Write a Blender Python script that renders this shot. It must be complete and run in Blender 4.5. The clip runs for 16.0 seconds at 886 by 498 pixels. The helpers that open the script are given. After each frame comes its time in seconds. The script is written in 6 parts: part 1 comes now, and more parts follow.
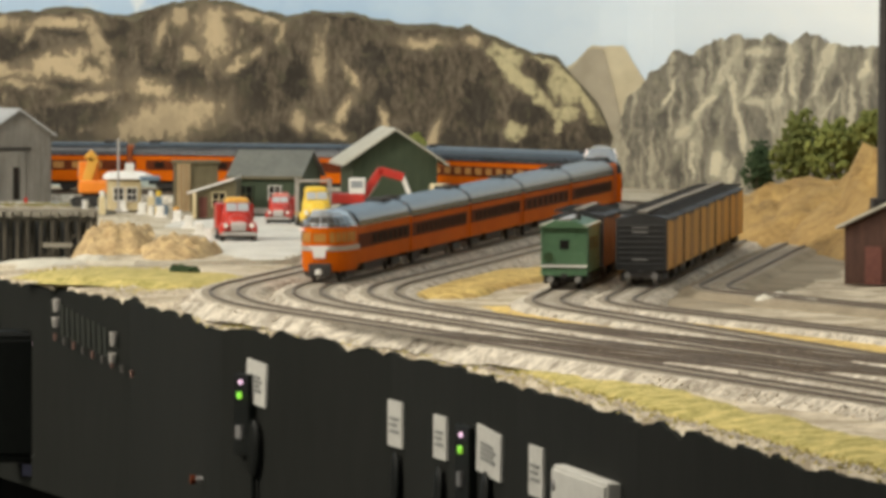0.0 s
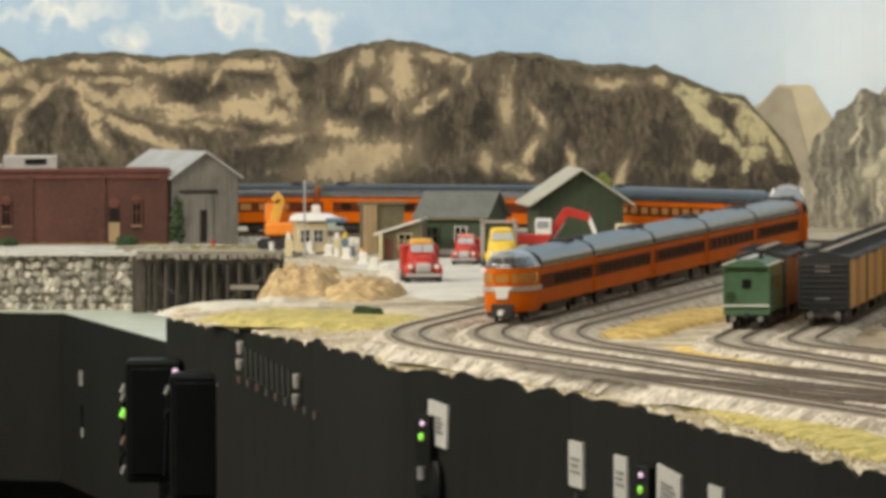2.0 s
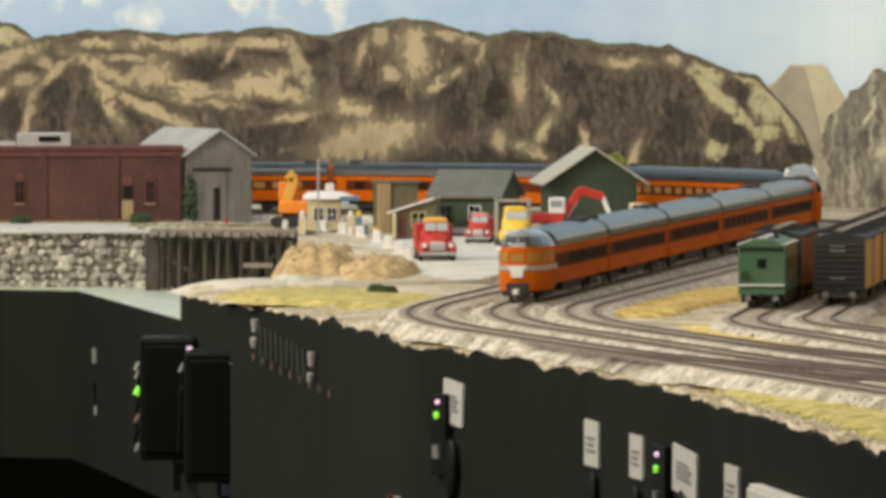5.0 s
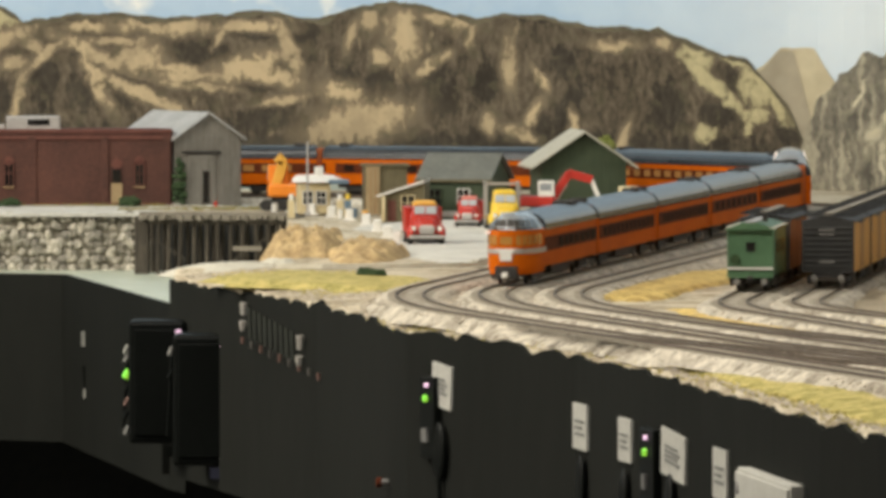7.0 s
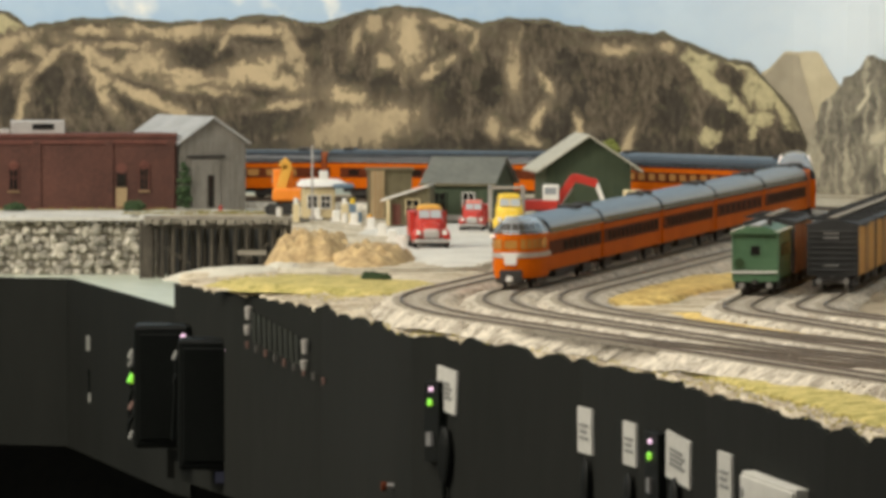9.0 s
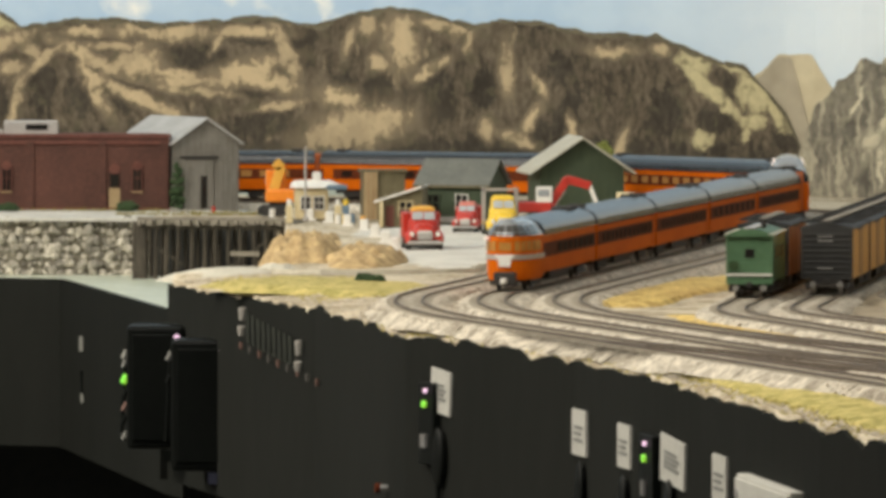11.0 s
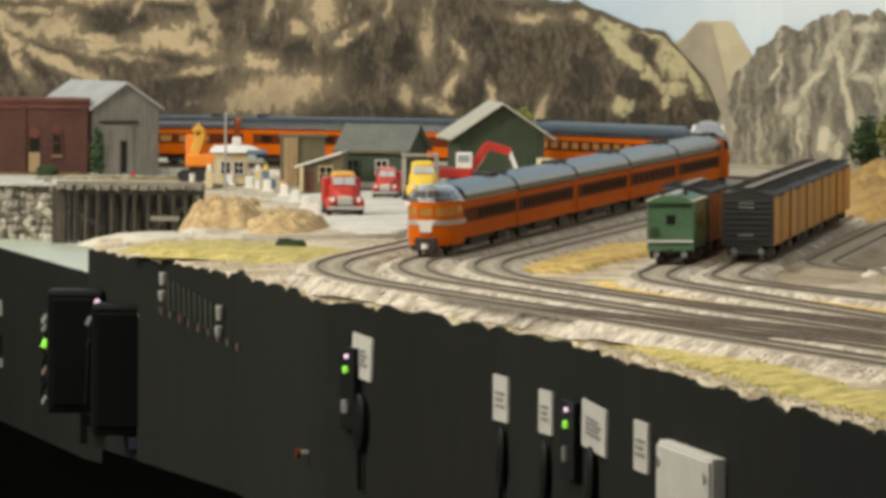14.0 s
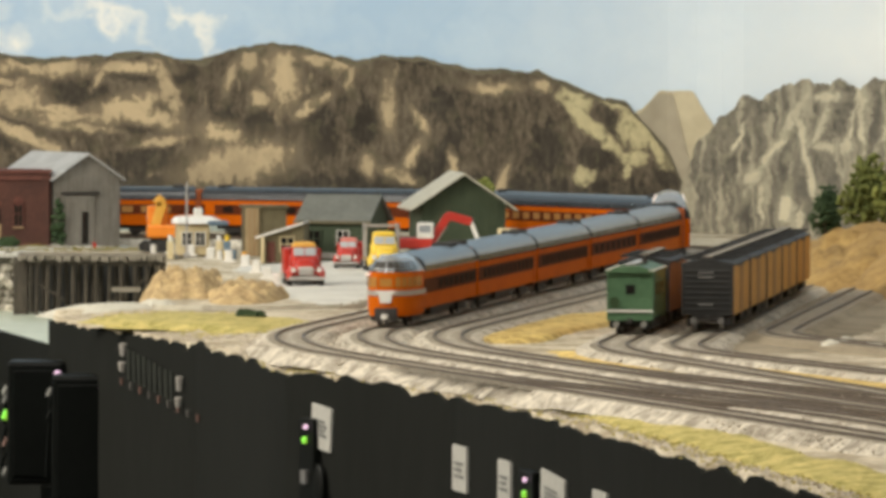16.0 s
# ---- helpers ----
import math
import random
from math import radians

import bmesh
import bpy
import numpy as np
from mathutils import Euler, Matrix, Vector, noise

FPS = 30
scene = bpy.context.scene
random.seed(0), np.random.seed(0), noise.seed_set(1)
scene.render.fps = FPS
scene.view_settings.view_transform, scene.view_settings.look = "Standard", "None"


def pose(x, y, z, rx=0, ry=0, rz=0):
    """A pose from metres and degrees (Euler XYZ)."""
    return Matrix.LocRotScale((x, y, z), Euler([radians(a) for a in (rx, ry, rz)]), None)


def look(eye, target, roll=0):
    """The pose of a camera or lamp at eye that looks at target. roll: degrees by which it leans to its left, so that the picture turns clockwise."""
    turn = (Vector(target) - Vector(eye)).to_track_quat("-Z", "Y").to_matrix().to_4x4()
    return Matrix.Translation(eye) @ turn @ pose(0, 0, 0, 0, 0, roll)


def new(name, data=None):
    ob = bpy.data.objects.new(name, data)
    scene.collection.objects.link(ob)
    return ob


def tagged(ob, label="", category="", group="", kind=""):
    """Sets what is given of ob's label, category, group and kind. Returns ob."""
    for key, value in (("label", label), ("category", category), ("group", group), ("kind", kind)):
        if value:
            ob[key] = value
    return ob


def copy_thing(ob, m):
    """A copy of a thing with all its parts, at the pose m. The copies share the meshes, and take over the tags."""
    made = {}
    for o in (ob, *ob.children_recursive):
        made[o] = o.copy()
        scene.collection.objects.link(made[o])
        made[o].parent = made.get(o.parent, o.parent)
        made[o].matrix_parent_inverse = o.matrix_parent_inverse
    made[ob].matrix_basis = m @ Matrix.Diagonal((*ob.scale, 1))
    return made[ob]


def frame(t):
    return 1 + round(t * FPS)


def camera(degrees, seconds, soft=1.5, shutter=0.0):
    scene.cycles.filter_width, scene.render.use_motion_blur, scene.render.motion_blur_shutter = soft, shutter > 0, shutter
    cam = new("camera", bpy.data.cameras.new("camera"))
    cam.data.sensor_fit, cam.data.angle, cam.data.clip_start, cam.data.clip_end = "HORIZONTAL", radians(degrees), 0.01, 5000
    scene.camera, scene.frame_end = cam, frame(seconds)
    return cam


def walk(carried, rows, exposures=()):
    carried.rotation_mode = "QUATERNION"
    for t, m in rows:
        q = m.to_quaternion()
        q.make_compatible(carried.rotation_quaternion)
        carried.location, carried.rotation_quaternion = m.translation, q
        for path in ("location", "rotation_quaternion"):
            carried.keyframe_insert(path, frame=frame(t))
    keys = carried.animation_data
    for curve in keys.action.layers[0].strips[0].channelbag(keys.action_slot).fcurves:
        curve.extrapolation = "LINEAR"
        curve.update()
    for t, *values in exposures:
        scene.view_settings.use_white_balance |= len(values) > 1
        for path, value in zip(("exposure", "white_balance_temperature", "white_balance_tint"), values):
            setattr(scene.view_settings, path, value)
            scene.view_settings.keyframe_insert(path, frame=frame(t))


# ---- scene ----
cam = camera(2 * math.degrees(math.atan(784 / 13000)), 16.0, soft=4.0)
RAIL = 1.10          # height of the rail tops above the room's floor
EYE = RAIL + 0.194
# seconds, yaw to the left, tilt, lean (degrees), sway (metres)
PATH = [
    (0, -1.5393, -2.0282, 0.185, -0.0072), (0.5, -1.1719, -2.0034, 0.231, -0.0062), (1, -0.7163, -1.9461, 0.028, -0.0022),
    (1.5, -0.3240, -1.8324, -0.020, -0.0003), (2, 0.0076, -1.7116, -0.182, 0.0033), (2.5, 0.2221, -1.6592, -0.151, 0.0011),
    (3, 0.4084, -1.6841, -0.090, 0.0007), (3.5, 0.1728, -1.7127, -0.044, 0.0003), (4, 0.1028, -1.7650, 0.0, -0.0014),
    (6.5, 0.0376, -1.9962, -0.036, 0.0003), (7, 0.0, -2.0089, 0.0, 0.0), (7.5, 0.0083, -1.9883, -0.011, 0.0005),
    (8, 0.0217, -1.9718, -0.031, 0.0010), (8.5, 0.0378, -1.9791, -0.071, 0.0008), (11, -0.0401, -1.9646, 0.129, -0.0026),
    (11.5, -0.1796, -2.0306, 0.154, -0.0032), (12, -0.2999, -2.1259, 0.292, -0.0062), (12.5, -0.3896, -2.2211, 0.271, -0.0061),
    (13, -0.4911, -2.2846, 0.336, -0.0061), (13.5, -0.6299, -2.2941, 0.274, -0.0058), (14, -0.6970, -2.2306, 0.354, -0.0060),
    (14.5, -0.7136, -2.1310, 0.386, -0.0068), (15, -0.6429, -2.0293, 0.329, -0.0059), (15.5, -0.6394, -1.8706, 0.229, -0.0037),
    (16, -0.9578, -1.6809, 0.213, -0.0017)]
walk(cam, [(t, pose(sway, 0, EYE) @ pose(0, 0, 0, 90 + tilt, 0, yaw) @ pose(0, 0, 0, 0, 0, lean)) for t, yaw, tilt, lean, sway in PATH],
     exposures=[(0, 0.0), (16, 0.0)])

# ---- light: the room's ceiling lamps, and an added fill for the backdrop ----
world = bpy.data.worlds.new("room_world")
scene.world = world
world.use_nodes = True
world.node_tree.nodes["Background"].inputs[0].default_value = (1, 0.95, 0.88, 1)
world.node_tree.nodes["Background"].inputs[1].default_value = 0.05


def lamp(name, eye, target, w, h, watts, colour):
    d = bpy.data.lights.new(name, "AREA")
    d.shape, d.size, d.size_y, d.energy, d.color = "RECTANGLE", w, h, watts, colour
    ob = new(name, d)
    ob.matrix_world = look(eye, target)
    return ob


lamp("ceiling_lamp_key", (-2.2, 4.9, 2.32), (0.1, 5.3, RAIL), 0.45, 1.0, 58, (1.0, 0.93, 0.80))
# unseen lamp, added only to brighten the painted sky and hills
lamp("backdrop_fill_lamp", (-0.5, 6.0, 2.70), (-0.1, 7.45, RAIL + 0.2), 2.0, 0.4, 17, (1.0, 0.96, 0.88))
lamp("ceiling_lamp_wide", (-0.4, 3.4, 2.72), (0.1, 5.6, RAIL), 2.4, 0.8, 60, (1.0, 0.94, 0.84))

# ---- materials ----


def mat(name, a, b, scale=300, rough=0.8, bump=0.0, metal=0.0, fine=None, contrast=(0.35, 0.65), stretch=(1, 1, 1), rand=0.0, where="Object", glow=None):
    """Two colours mixed by noise at two scales, with relief."""
    m = bpy.data.materials.new(name)
    m.use_nodes = True
    nt = m.node_tree
    p = nt.nodes["Principled BSDF"]
    N = nt.nodes.new
    if where == "Object":
        out = N("ShaderNodeTexCoord").outputs["Object"]
    else:
        out = N("ShaderNodeNewGeometry").outputs["Position"]
    mp = N("ShaderNodeMapping")
    mp.inputs["Scale"].default_value = stretch
    nt.links.new(out, mp.inputs[0])
    n1, n2 = N("ShaderNodeTexNoise"), N("ShaderNodeTexNoise")
    n1.inputs["Scale"].default_value, n1.inputs["Detail"].default_value = scale, 5
    n2.inputs["Scale"].default_value, n2.inputs["Detail"].default_value = fine or scale * 6, 3
    for n in (n1, n2):
        nt.links.new(mp.outputs[0], n.inputs["Vector"])
    add = N("ShaderNodeMath")
    add.operation = "MULTIPLY_ADD"
    add.inputs[1].default_value, add.inputs[2].default_value = 0.45, 0.0
    nt.links.new(n2.outputs[0], add.inputs[0])
    mixv = N("ShaderNodeMath")
    mixv.operation = "MULTIPLY_ADD"
    mixv.inputs[1].default_value = 0.55
    nt.links.new(n1.outputs[0], mixv.inputs[0])
    nt.links.new(add.outputs[0], mixv.inputs[2])
    ramp = N("ShaderNodeValToRGB")
    ramp.color_ramp.elements[0].position, ramp.color_ramp.elements[1].position = contrast
    ramp.color_ramp.elements[0].color, ramp.color_ramp.elements[1].color = (*a, 1), (*b, 1)
    nt.links.new(mixv.outputs[0], ramp.inputs[0])
    col = ramp.outputs[0]
    if rand:
        info, hsv, rng = N("ShaderNodeObjectInfo"), N("ShaderNodeHueSaturation"), N("ShaderNodeMapRange")
        rng.inputs[3].default_value, rng.inputs[4].default_value = 1 - rand, 1 + rand
        nt.links.new(info.outputs["Random"], rng.inputs[0])
        nt.links.new(rng.outputs[0], hsv.inputs["Value"])
        nt.links.new(col, hsv.inputs["Color"])
        col = hsv.outputs[0]
    nt.links.new(col, p.inputs["Base Color"])
    p.inputs["Roughness"].default_value, p.inputs["Metallic"].default_value = rough, metal
    if bump:
        bp = N("ShaderNodeBump")
        bp.inputs["Strength"].default_value, bp.inputs["Distance"].default_value = min(1, bump), 0.001
        nt.links.new(mixv.outputs[0], bp.inputs["Height"])
        nt.links.new(bp.outputs[0], p.inputs["Normal"])
    if glow:
        p.inputs["Emission Color"].default_value, p.inputs["Emission Strength"].default_value = (*glow[:3], 1), glow[3]
    return m


def glass(name, tint, rough=0.08):
    m = mat(name, tint, tint, rough=rough)
    p = m.node_tree.nodes["Principled BSDF"]
    p.inputs["IOR"].default_value = 1.5
    return m


M = {}
M["gravel"] = mat("gravel_ground", (0.29, 0.235, 0.155), (0.66, 0.585, 0.445), 26, 0.95, 1.0, fine=190, contrast=(0.42, 0.60), where="Position")
M["ballast"] = mat("track_ballast", (0.25, 0.215, 0.165), (0.68, 0.62, 0.51), 60, 0.95, 1.0, fine=240, contrast=(0.40, 0.60), where="Position")
# cinder tone, with the boxcars' shadow put into the dark colour
M["cinder"] = mat("shaded_cinder_ground", (0.18, 0.145, 0.095), (0.36, 0.30, 0.21), 25, 0.95, 0.7, fine=500, where="Position")
M["tie"] = mat("tie_wood", (0.30, 0.265, 0.21), (0.44, 0.40, 0.33), 90, 0.9, 0.3, where="Position")
M["rail"] = mat("rusty_rail", (0.085, 0.065, 0.048), (0.16, 0.125, 0.095), 120, 0.55, 0.0, metal=0.5, where="Position")
M["road"] = mat("pale_road", (0.46, 0.44, 0.39), (0.66, 0.64, 0.58), 24, 0.9, 0.2, fine=300, where="Position")
M["grass_y"] = mat("yellow_grass", (0.40, 0.26, 0.07), (0.74, 0.55, 0.18), 60, 0.95, 1.0, fine=240, contrast=(0.42, 0.58), where="Position")
M["grass_g"] = mat("green_grass", (0.22, 0.205, 0.04), (0.64, 0.52, 0.19), 80, 0.95, 1.0, fine=320, contrast=(0.38, 0.62), where="Position")
M["cliff"] = mat("tan_cliff", (0.24, 0.15, 0.065), (0.66, 0.49, 0.25), 90, 0.95, 1.0, fine=330, where="Position")
M["sand"] = mat("golden_earth", (0.20, 0.115, 0.032), (0.44, 0.285, 0.095), 34, 0.95, 0.9, fine=220, where="Position")
M["stone"] = mat("wall_stone", (0.20, 0.18, 0.14), (0.58, 0.54, 0.46), 1.6, 0.9, 0.8, fine=4, rand=0.5)
M["mortar"] = mat("dark_joint", (0.11, 0.10, 0.07), (0.30, 0.27, 0.21), 120, 0.95, 0.5)
M["water"] = mat("pale_water", (0.48, 0.53, 0.40), (0.72, 0.76, 0.65), 34, 0.3, 0.3, fine=170, where="Position")
M["fascia"] = mat("black_fascia", (0.0152, 0.0162, 0.0142), (0.0196, 0.0206, 0.0182), 9, 0.85, 0.1, fine=90, stretch=(1, 1, 0.25), where="Position")
M["fascia"].node_tree.nodes["Principled BSDF"].inputs["Specular IOR Level"].default_value = 0.04
# near-black that stands for the unlit space under the layout
M["void"] = mat("dark_void", (0.014, 0.015, 0.014), (0.024, 0.025, 0.023), 20, 0.9, 0.1)
M["black"] = mat("black_plastic", (0.0018, 0.0026, 0.0020), (0.0038, 0.0050, 0.0040), 200, 0.5, 0.1)
M["blue_tab"] = mat("dark_blue_tab", (0.010, 0.012, 0.030), (0.016, 0.018, 0.042), 90, 0.6)
M["black"].node_tree.nodes["Principled BSDF"].inputs["Specular IOR Level"].default_value = 0.12
M["paper"] = mat("paper_label", (0.42, 0.41, 0.37), (0.54, 0.53, 0.48), 120, 0.8)
M["plug_white"] = mat("worn_white_plastic", (0.30, 0.28, 0.25), (0.55, 0.52, 0.47), 260, 0.5)
M["plug_dull"] = mat("dull_grey_plastic", (0.07, 0.065, 0.06), (0.15, 0.14, 0.125), 260, 0.5)
M["pin_pink"] = mat("faded_pink_plastic", (0.14, 0.08, 0.065), (0.26, 0.15, 0.12), 260, 0.5)
M["print"] = mat("grey_print", (0.16, 0.16, 0.15), (0.24, 0.24, 0.22), 200, 0.8)
M["print_pale"] = mat("grey_paper", (0.20, 0.20, 0.18), (0.30, 0.30, 0.27), 200, 0.8)
M["led"] = mat("green_led", (0.10, 0.6, 0.08), (0.12, 0.7, 0.1), 50, 0.3, glow=(0.36, 0.72, 0.05, 0.7))
M["pink_glow"] = mat("pale_pink_glow", (0.7, 0.5, 0.6), (0.8, 0.6, 0.7), 50, 0.3, glow=(0.95, 0.6, 0.85, 0.7))
M["greybox"] = mat("grey_enclosure", (0.50, 0.49, 0.44), (0.58, 0.57, 0.52), 60, 0.6, 0.1)
M["orange"] = mat("orange_paint", (0.50, 0.098, 0.004), (0.61, 0.130, 0.006), 30, 0.5, 0.05)
M["orange"].node_tree.nodes["Principled BSDF"].inputs["Specular IOR Level"].default_value = 0.10
M["maroon"] = mat("maroon_paint", (0.085, 0.022, 0.010), (0.13, 0.036, 0.016), 40, 0.5, 0.05)
M["maroon"].node_tree.nodes["Principled BSDF"].inputs["Specular IOR Level"].default_value = 0.10
M["rust"] = mat("rust_orange_paint", (0.34, 0.075, 0.012), (0.46, 0.11, 0.02), 60, 0.6, 0.05)
M["roof"] = mat("grey_roof_paint", (0.016, 0.018, 0.021), (0.036, 0.040, 0.045), 40, 0.27, 0.1)
M["canopy"] = mat("grey_glazed_canopy", (0.22, 0.23, 0.24), (0.30, 0.31, 0.32), 80, 0.15)
M["carglass"] = glass("car_window", (0.022, 0.014, 0.010), 0.5)
M["carglass"].node_tree.nodes["Principled BSDF"].inputs["Specular IOR Level"].default_value = 0.08
for paint in ("carglass", "orange", "maroon"):
    M[paint].node_tree.nodes["Principled BSDF"].inputs["IOR"].default_value = 1.15
M["litwin"] = mat("lamp_lit_car_window", (0.22, 0.10, 0.025), (0.36, 0.17, 0.045), 300, 0.3, glow=(1.0, 0.55, 0.15, 0.04))
# the pale tint is the windscreens' bright reflection, painted in
M["screen"] = glass("windscreen_painted_glare", (0.42, 0.45, 0.47), 0.1)
M["domeglass"] = glass("dome_window", (0.28, 0.30, 0.32), 0.05)
M["warm"] = mat("lit_window", (0.7, 0.62, 0.55), (0.75, 0.68, 0.6), 50, 0.3, glow=(1.0, 0.80, 0.70, 0.35))
M["under"] = mat("black_underframe", (0.018, 0.016, 0.014), (0.035, 0.03, 0.026), 90, 0.75, 0.2)
M["steel"] = mat("dull_steel", (0.35, 0.34, 0.33), (0.48, 0.47, 0.46), 150, 0.4, 0.0, metal=0.8)
M["silver"] = mat("silver_band", (0.38, 0.36, 0.34), (0.50, 0.48, 0.45), 90, 0.4, 0.0, metal=0.3)
M["brick"] = mat("red_brick", (0.050, 0.021, 0.015), (0.108, 0.043, 0.030), 24, 0.9, 0.4, fine=330)
M["brickdark"] = mat("dark_brick", (0.10, 0.035, 0.026), (0.15, 0.055, 0.04), 60, 0.9, 0.4)
M["brown_boards_dark"] = mat("dark_brown_boards", (0.045, 0.020, 0.013), (0.085, 0.040, 0.026), 60, 0.9, 0.3, stretch=(4, 4, 0.6))
M["grey_wood"] = mat("weathered_grey_boards", (0.13, 0.12, 0.10), (0.23, 0.215, 0.185), 60, 0.9, 0.3, stretch=(4, 4, 0.6))
M["grey_roofing"] = mat("grey_roofing", (0.34, 0.34, 0.33), (0.46, 0.46, 0.45), 50, 0.7, 0.2)
M["slate"] = mat("dark_slate_roof", (0.10, 0.105, 0.092), (0.155, 0.16, 0.14), 60, 0.75, 0.3)
M["green_wall"] = mat("dark_green_boards", (0.032, 0.05, 0.026), (0.055, 0.075, 0.04), 40, 0.8, 0.2, stretch=(4, 4, 0.6))
M["olive"] = mat("olive_boards", (0.10, 0.085, 0.045), (0.16, 0.135, 0.075), 50, 0.85, 0.2, stretch=(3, 3, 0.6))
M["tan_roof"] = mat("pale_tan_roof", (0.40, 0.38, 0.30), (0.52, 0.50, 0.42), 60, 0.85, 0.2)
M["caboose"] = mat("green_caboose_paint", (0.055, 0.125, 0.060), (0.080, 0.165, 0.082), 45, 0.5, 0.1)
M["blackcar"] = mat("black_car_paint", (0.014, 0.014, 0.013), (0.028, 0.027, 0.025), 60, 0.6, 0.2)
M["yellowside"] = mat("yellow_orange_boards", (0.64, 0.31, 0.05), (0.76, 0.41, 0.085), 60, 0.65, 0.2, stretch=(5, 5, 0.5))
M["doorside"] = mat("dull_orange_door", (0.42, 0.20, 0.04), (0.52, 0.27, 0.065), 60, 0.65, 0.2, stretch=(5, 5, 0.5))
M["brownside"] = mat("brown_boards", (0.26, 0.10, 0.035), (0.34, 0.14, 0.05), 60, 0.65, 0.2)
M["red"] = mat("red_paint", (0.42, 0.022, 0.012), (0.52, 0.035, 0.02), 40, 0.35)
M["pink"] = mat("faded_red_paint", (0.55, 0.16, 0.12), (0.66, 0.22, 0.17), 60, 0.5)
M["yellow"] = mat("yellow_paint", (0.72, 0.48, 0.03), (0.82, 0.58, 0.06), 40, 0.4)
M["excav"] = mat("bright_orange_paint", (0.75, 0.20, 0.012), (0.85, 0.27, 0.02), 40, 0.4)
M["amber"] = mat("amber_paint", (0.65, 0.33, 0.04), (0.75, 0.40, 0.06), 40, 0.45)
M["white"] = mat("white_paint", (0.70, 0.68, 0.63), (0.80, 0.78, 0.73), 60, 0.6, 0.1)
M["blue"] = mat("blue_grey_paint", (0.10, 0.16, 0.22), (0.15, 0.22, 0.29), 60, 0.5)
M["cream"] = mat("cream_boards", (0.55, 0.45, 0.25), (0.68, 0.58, 0.36), 60, 0.7, 0.1)
M["tan_wood"] = mat("tan_timber", (0.26, 0.18, 0.09), (0.42, 0.31, 0.17), 50, 0.85, 0.2, stretch=(3, 3, 0.5))
M["skyglass"] = glass("lounge_glass", (0.075, 0.070, 0.066), 0.12)
M["weed"] = mat("olive_weeds", (0.11, 0.10, 0.025), (0.30, 0.25, 0.07), 60, 0.95, 0.3, where="Position")
M["olive_wire"] = mat("dull_olive_wire", (0.010, 0.013, 0.008), (0.022, 0.026, 0.017), 60, 0.7)
M["pile"] = mat("dark_timber", (0.026, 0.022, 0.016), (0.098, 0.082, 0.062), 70, 0.9, 0.3, stretch=(3, 3, 0.4))
M["deck"] = mat("weathered_deck", (0.16, 0.14, 0.11), (0.30, 0.27, 0.22), 80, 0.9, 0.3)
M["darkwin"] = glass("dark_window", (0.012, 0.011, 0.010), 0.15)
M["rubber"] = mat("black_rubber", (0.015, 0.015, 0.014), (0.03, 0.03, 0.028), 100, 0.85)
M["leaf"] = mat("green_foliage", (0.085, 0.110, 0.020), (0.25, 0.27, 0.065), 60, 0.9, 0.2, rand=0.25, where="Position")
M["leafdark"] = mat("dark_green_foliage", (0.02, 0.045, 0.015), (0.05, 0.085, 0.03), 60, 0.9, 0.2, where="Position")
M["leafbrown"] = mat("brown_foliage", (0.09, 0.05, 0.02), (0.17, 0.10, 0.045), 60, 0.9, 0.2, where="Position")
M["bark"] = mat("bark", (0.07, 0.05, 0.035), (0.13, 0.10, 0.07), 80, 0.9, 0.4)
M["plaster"] = mat("room_paint", (0.55, 0.53, 0.48), (0.60, 0.58, 0.53), 3, 0.9, 0.05, where="Position")
M["carpet"] = mat("grey_carpet", (0.10, 0.10, 0.10), (0.16, 0.16, 0.15), 40, 0.95, 0.3, where="Position")
M["rock"] = mat("pale_rock", (0.48, 0.45, 0.36), (0.66, 0.63, 0.54), 60, 0.95, 0.7)
# mural paints


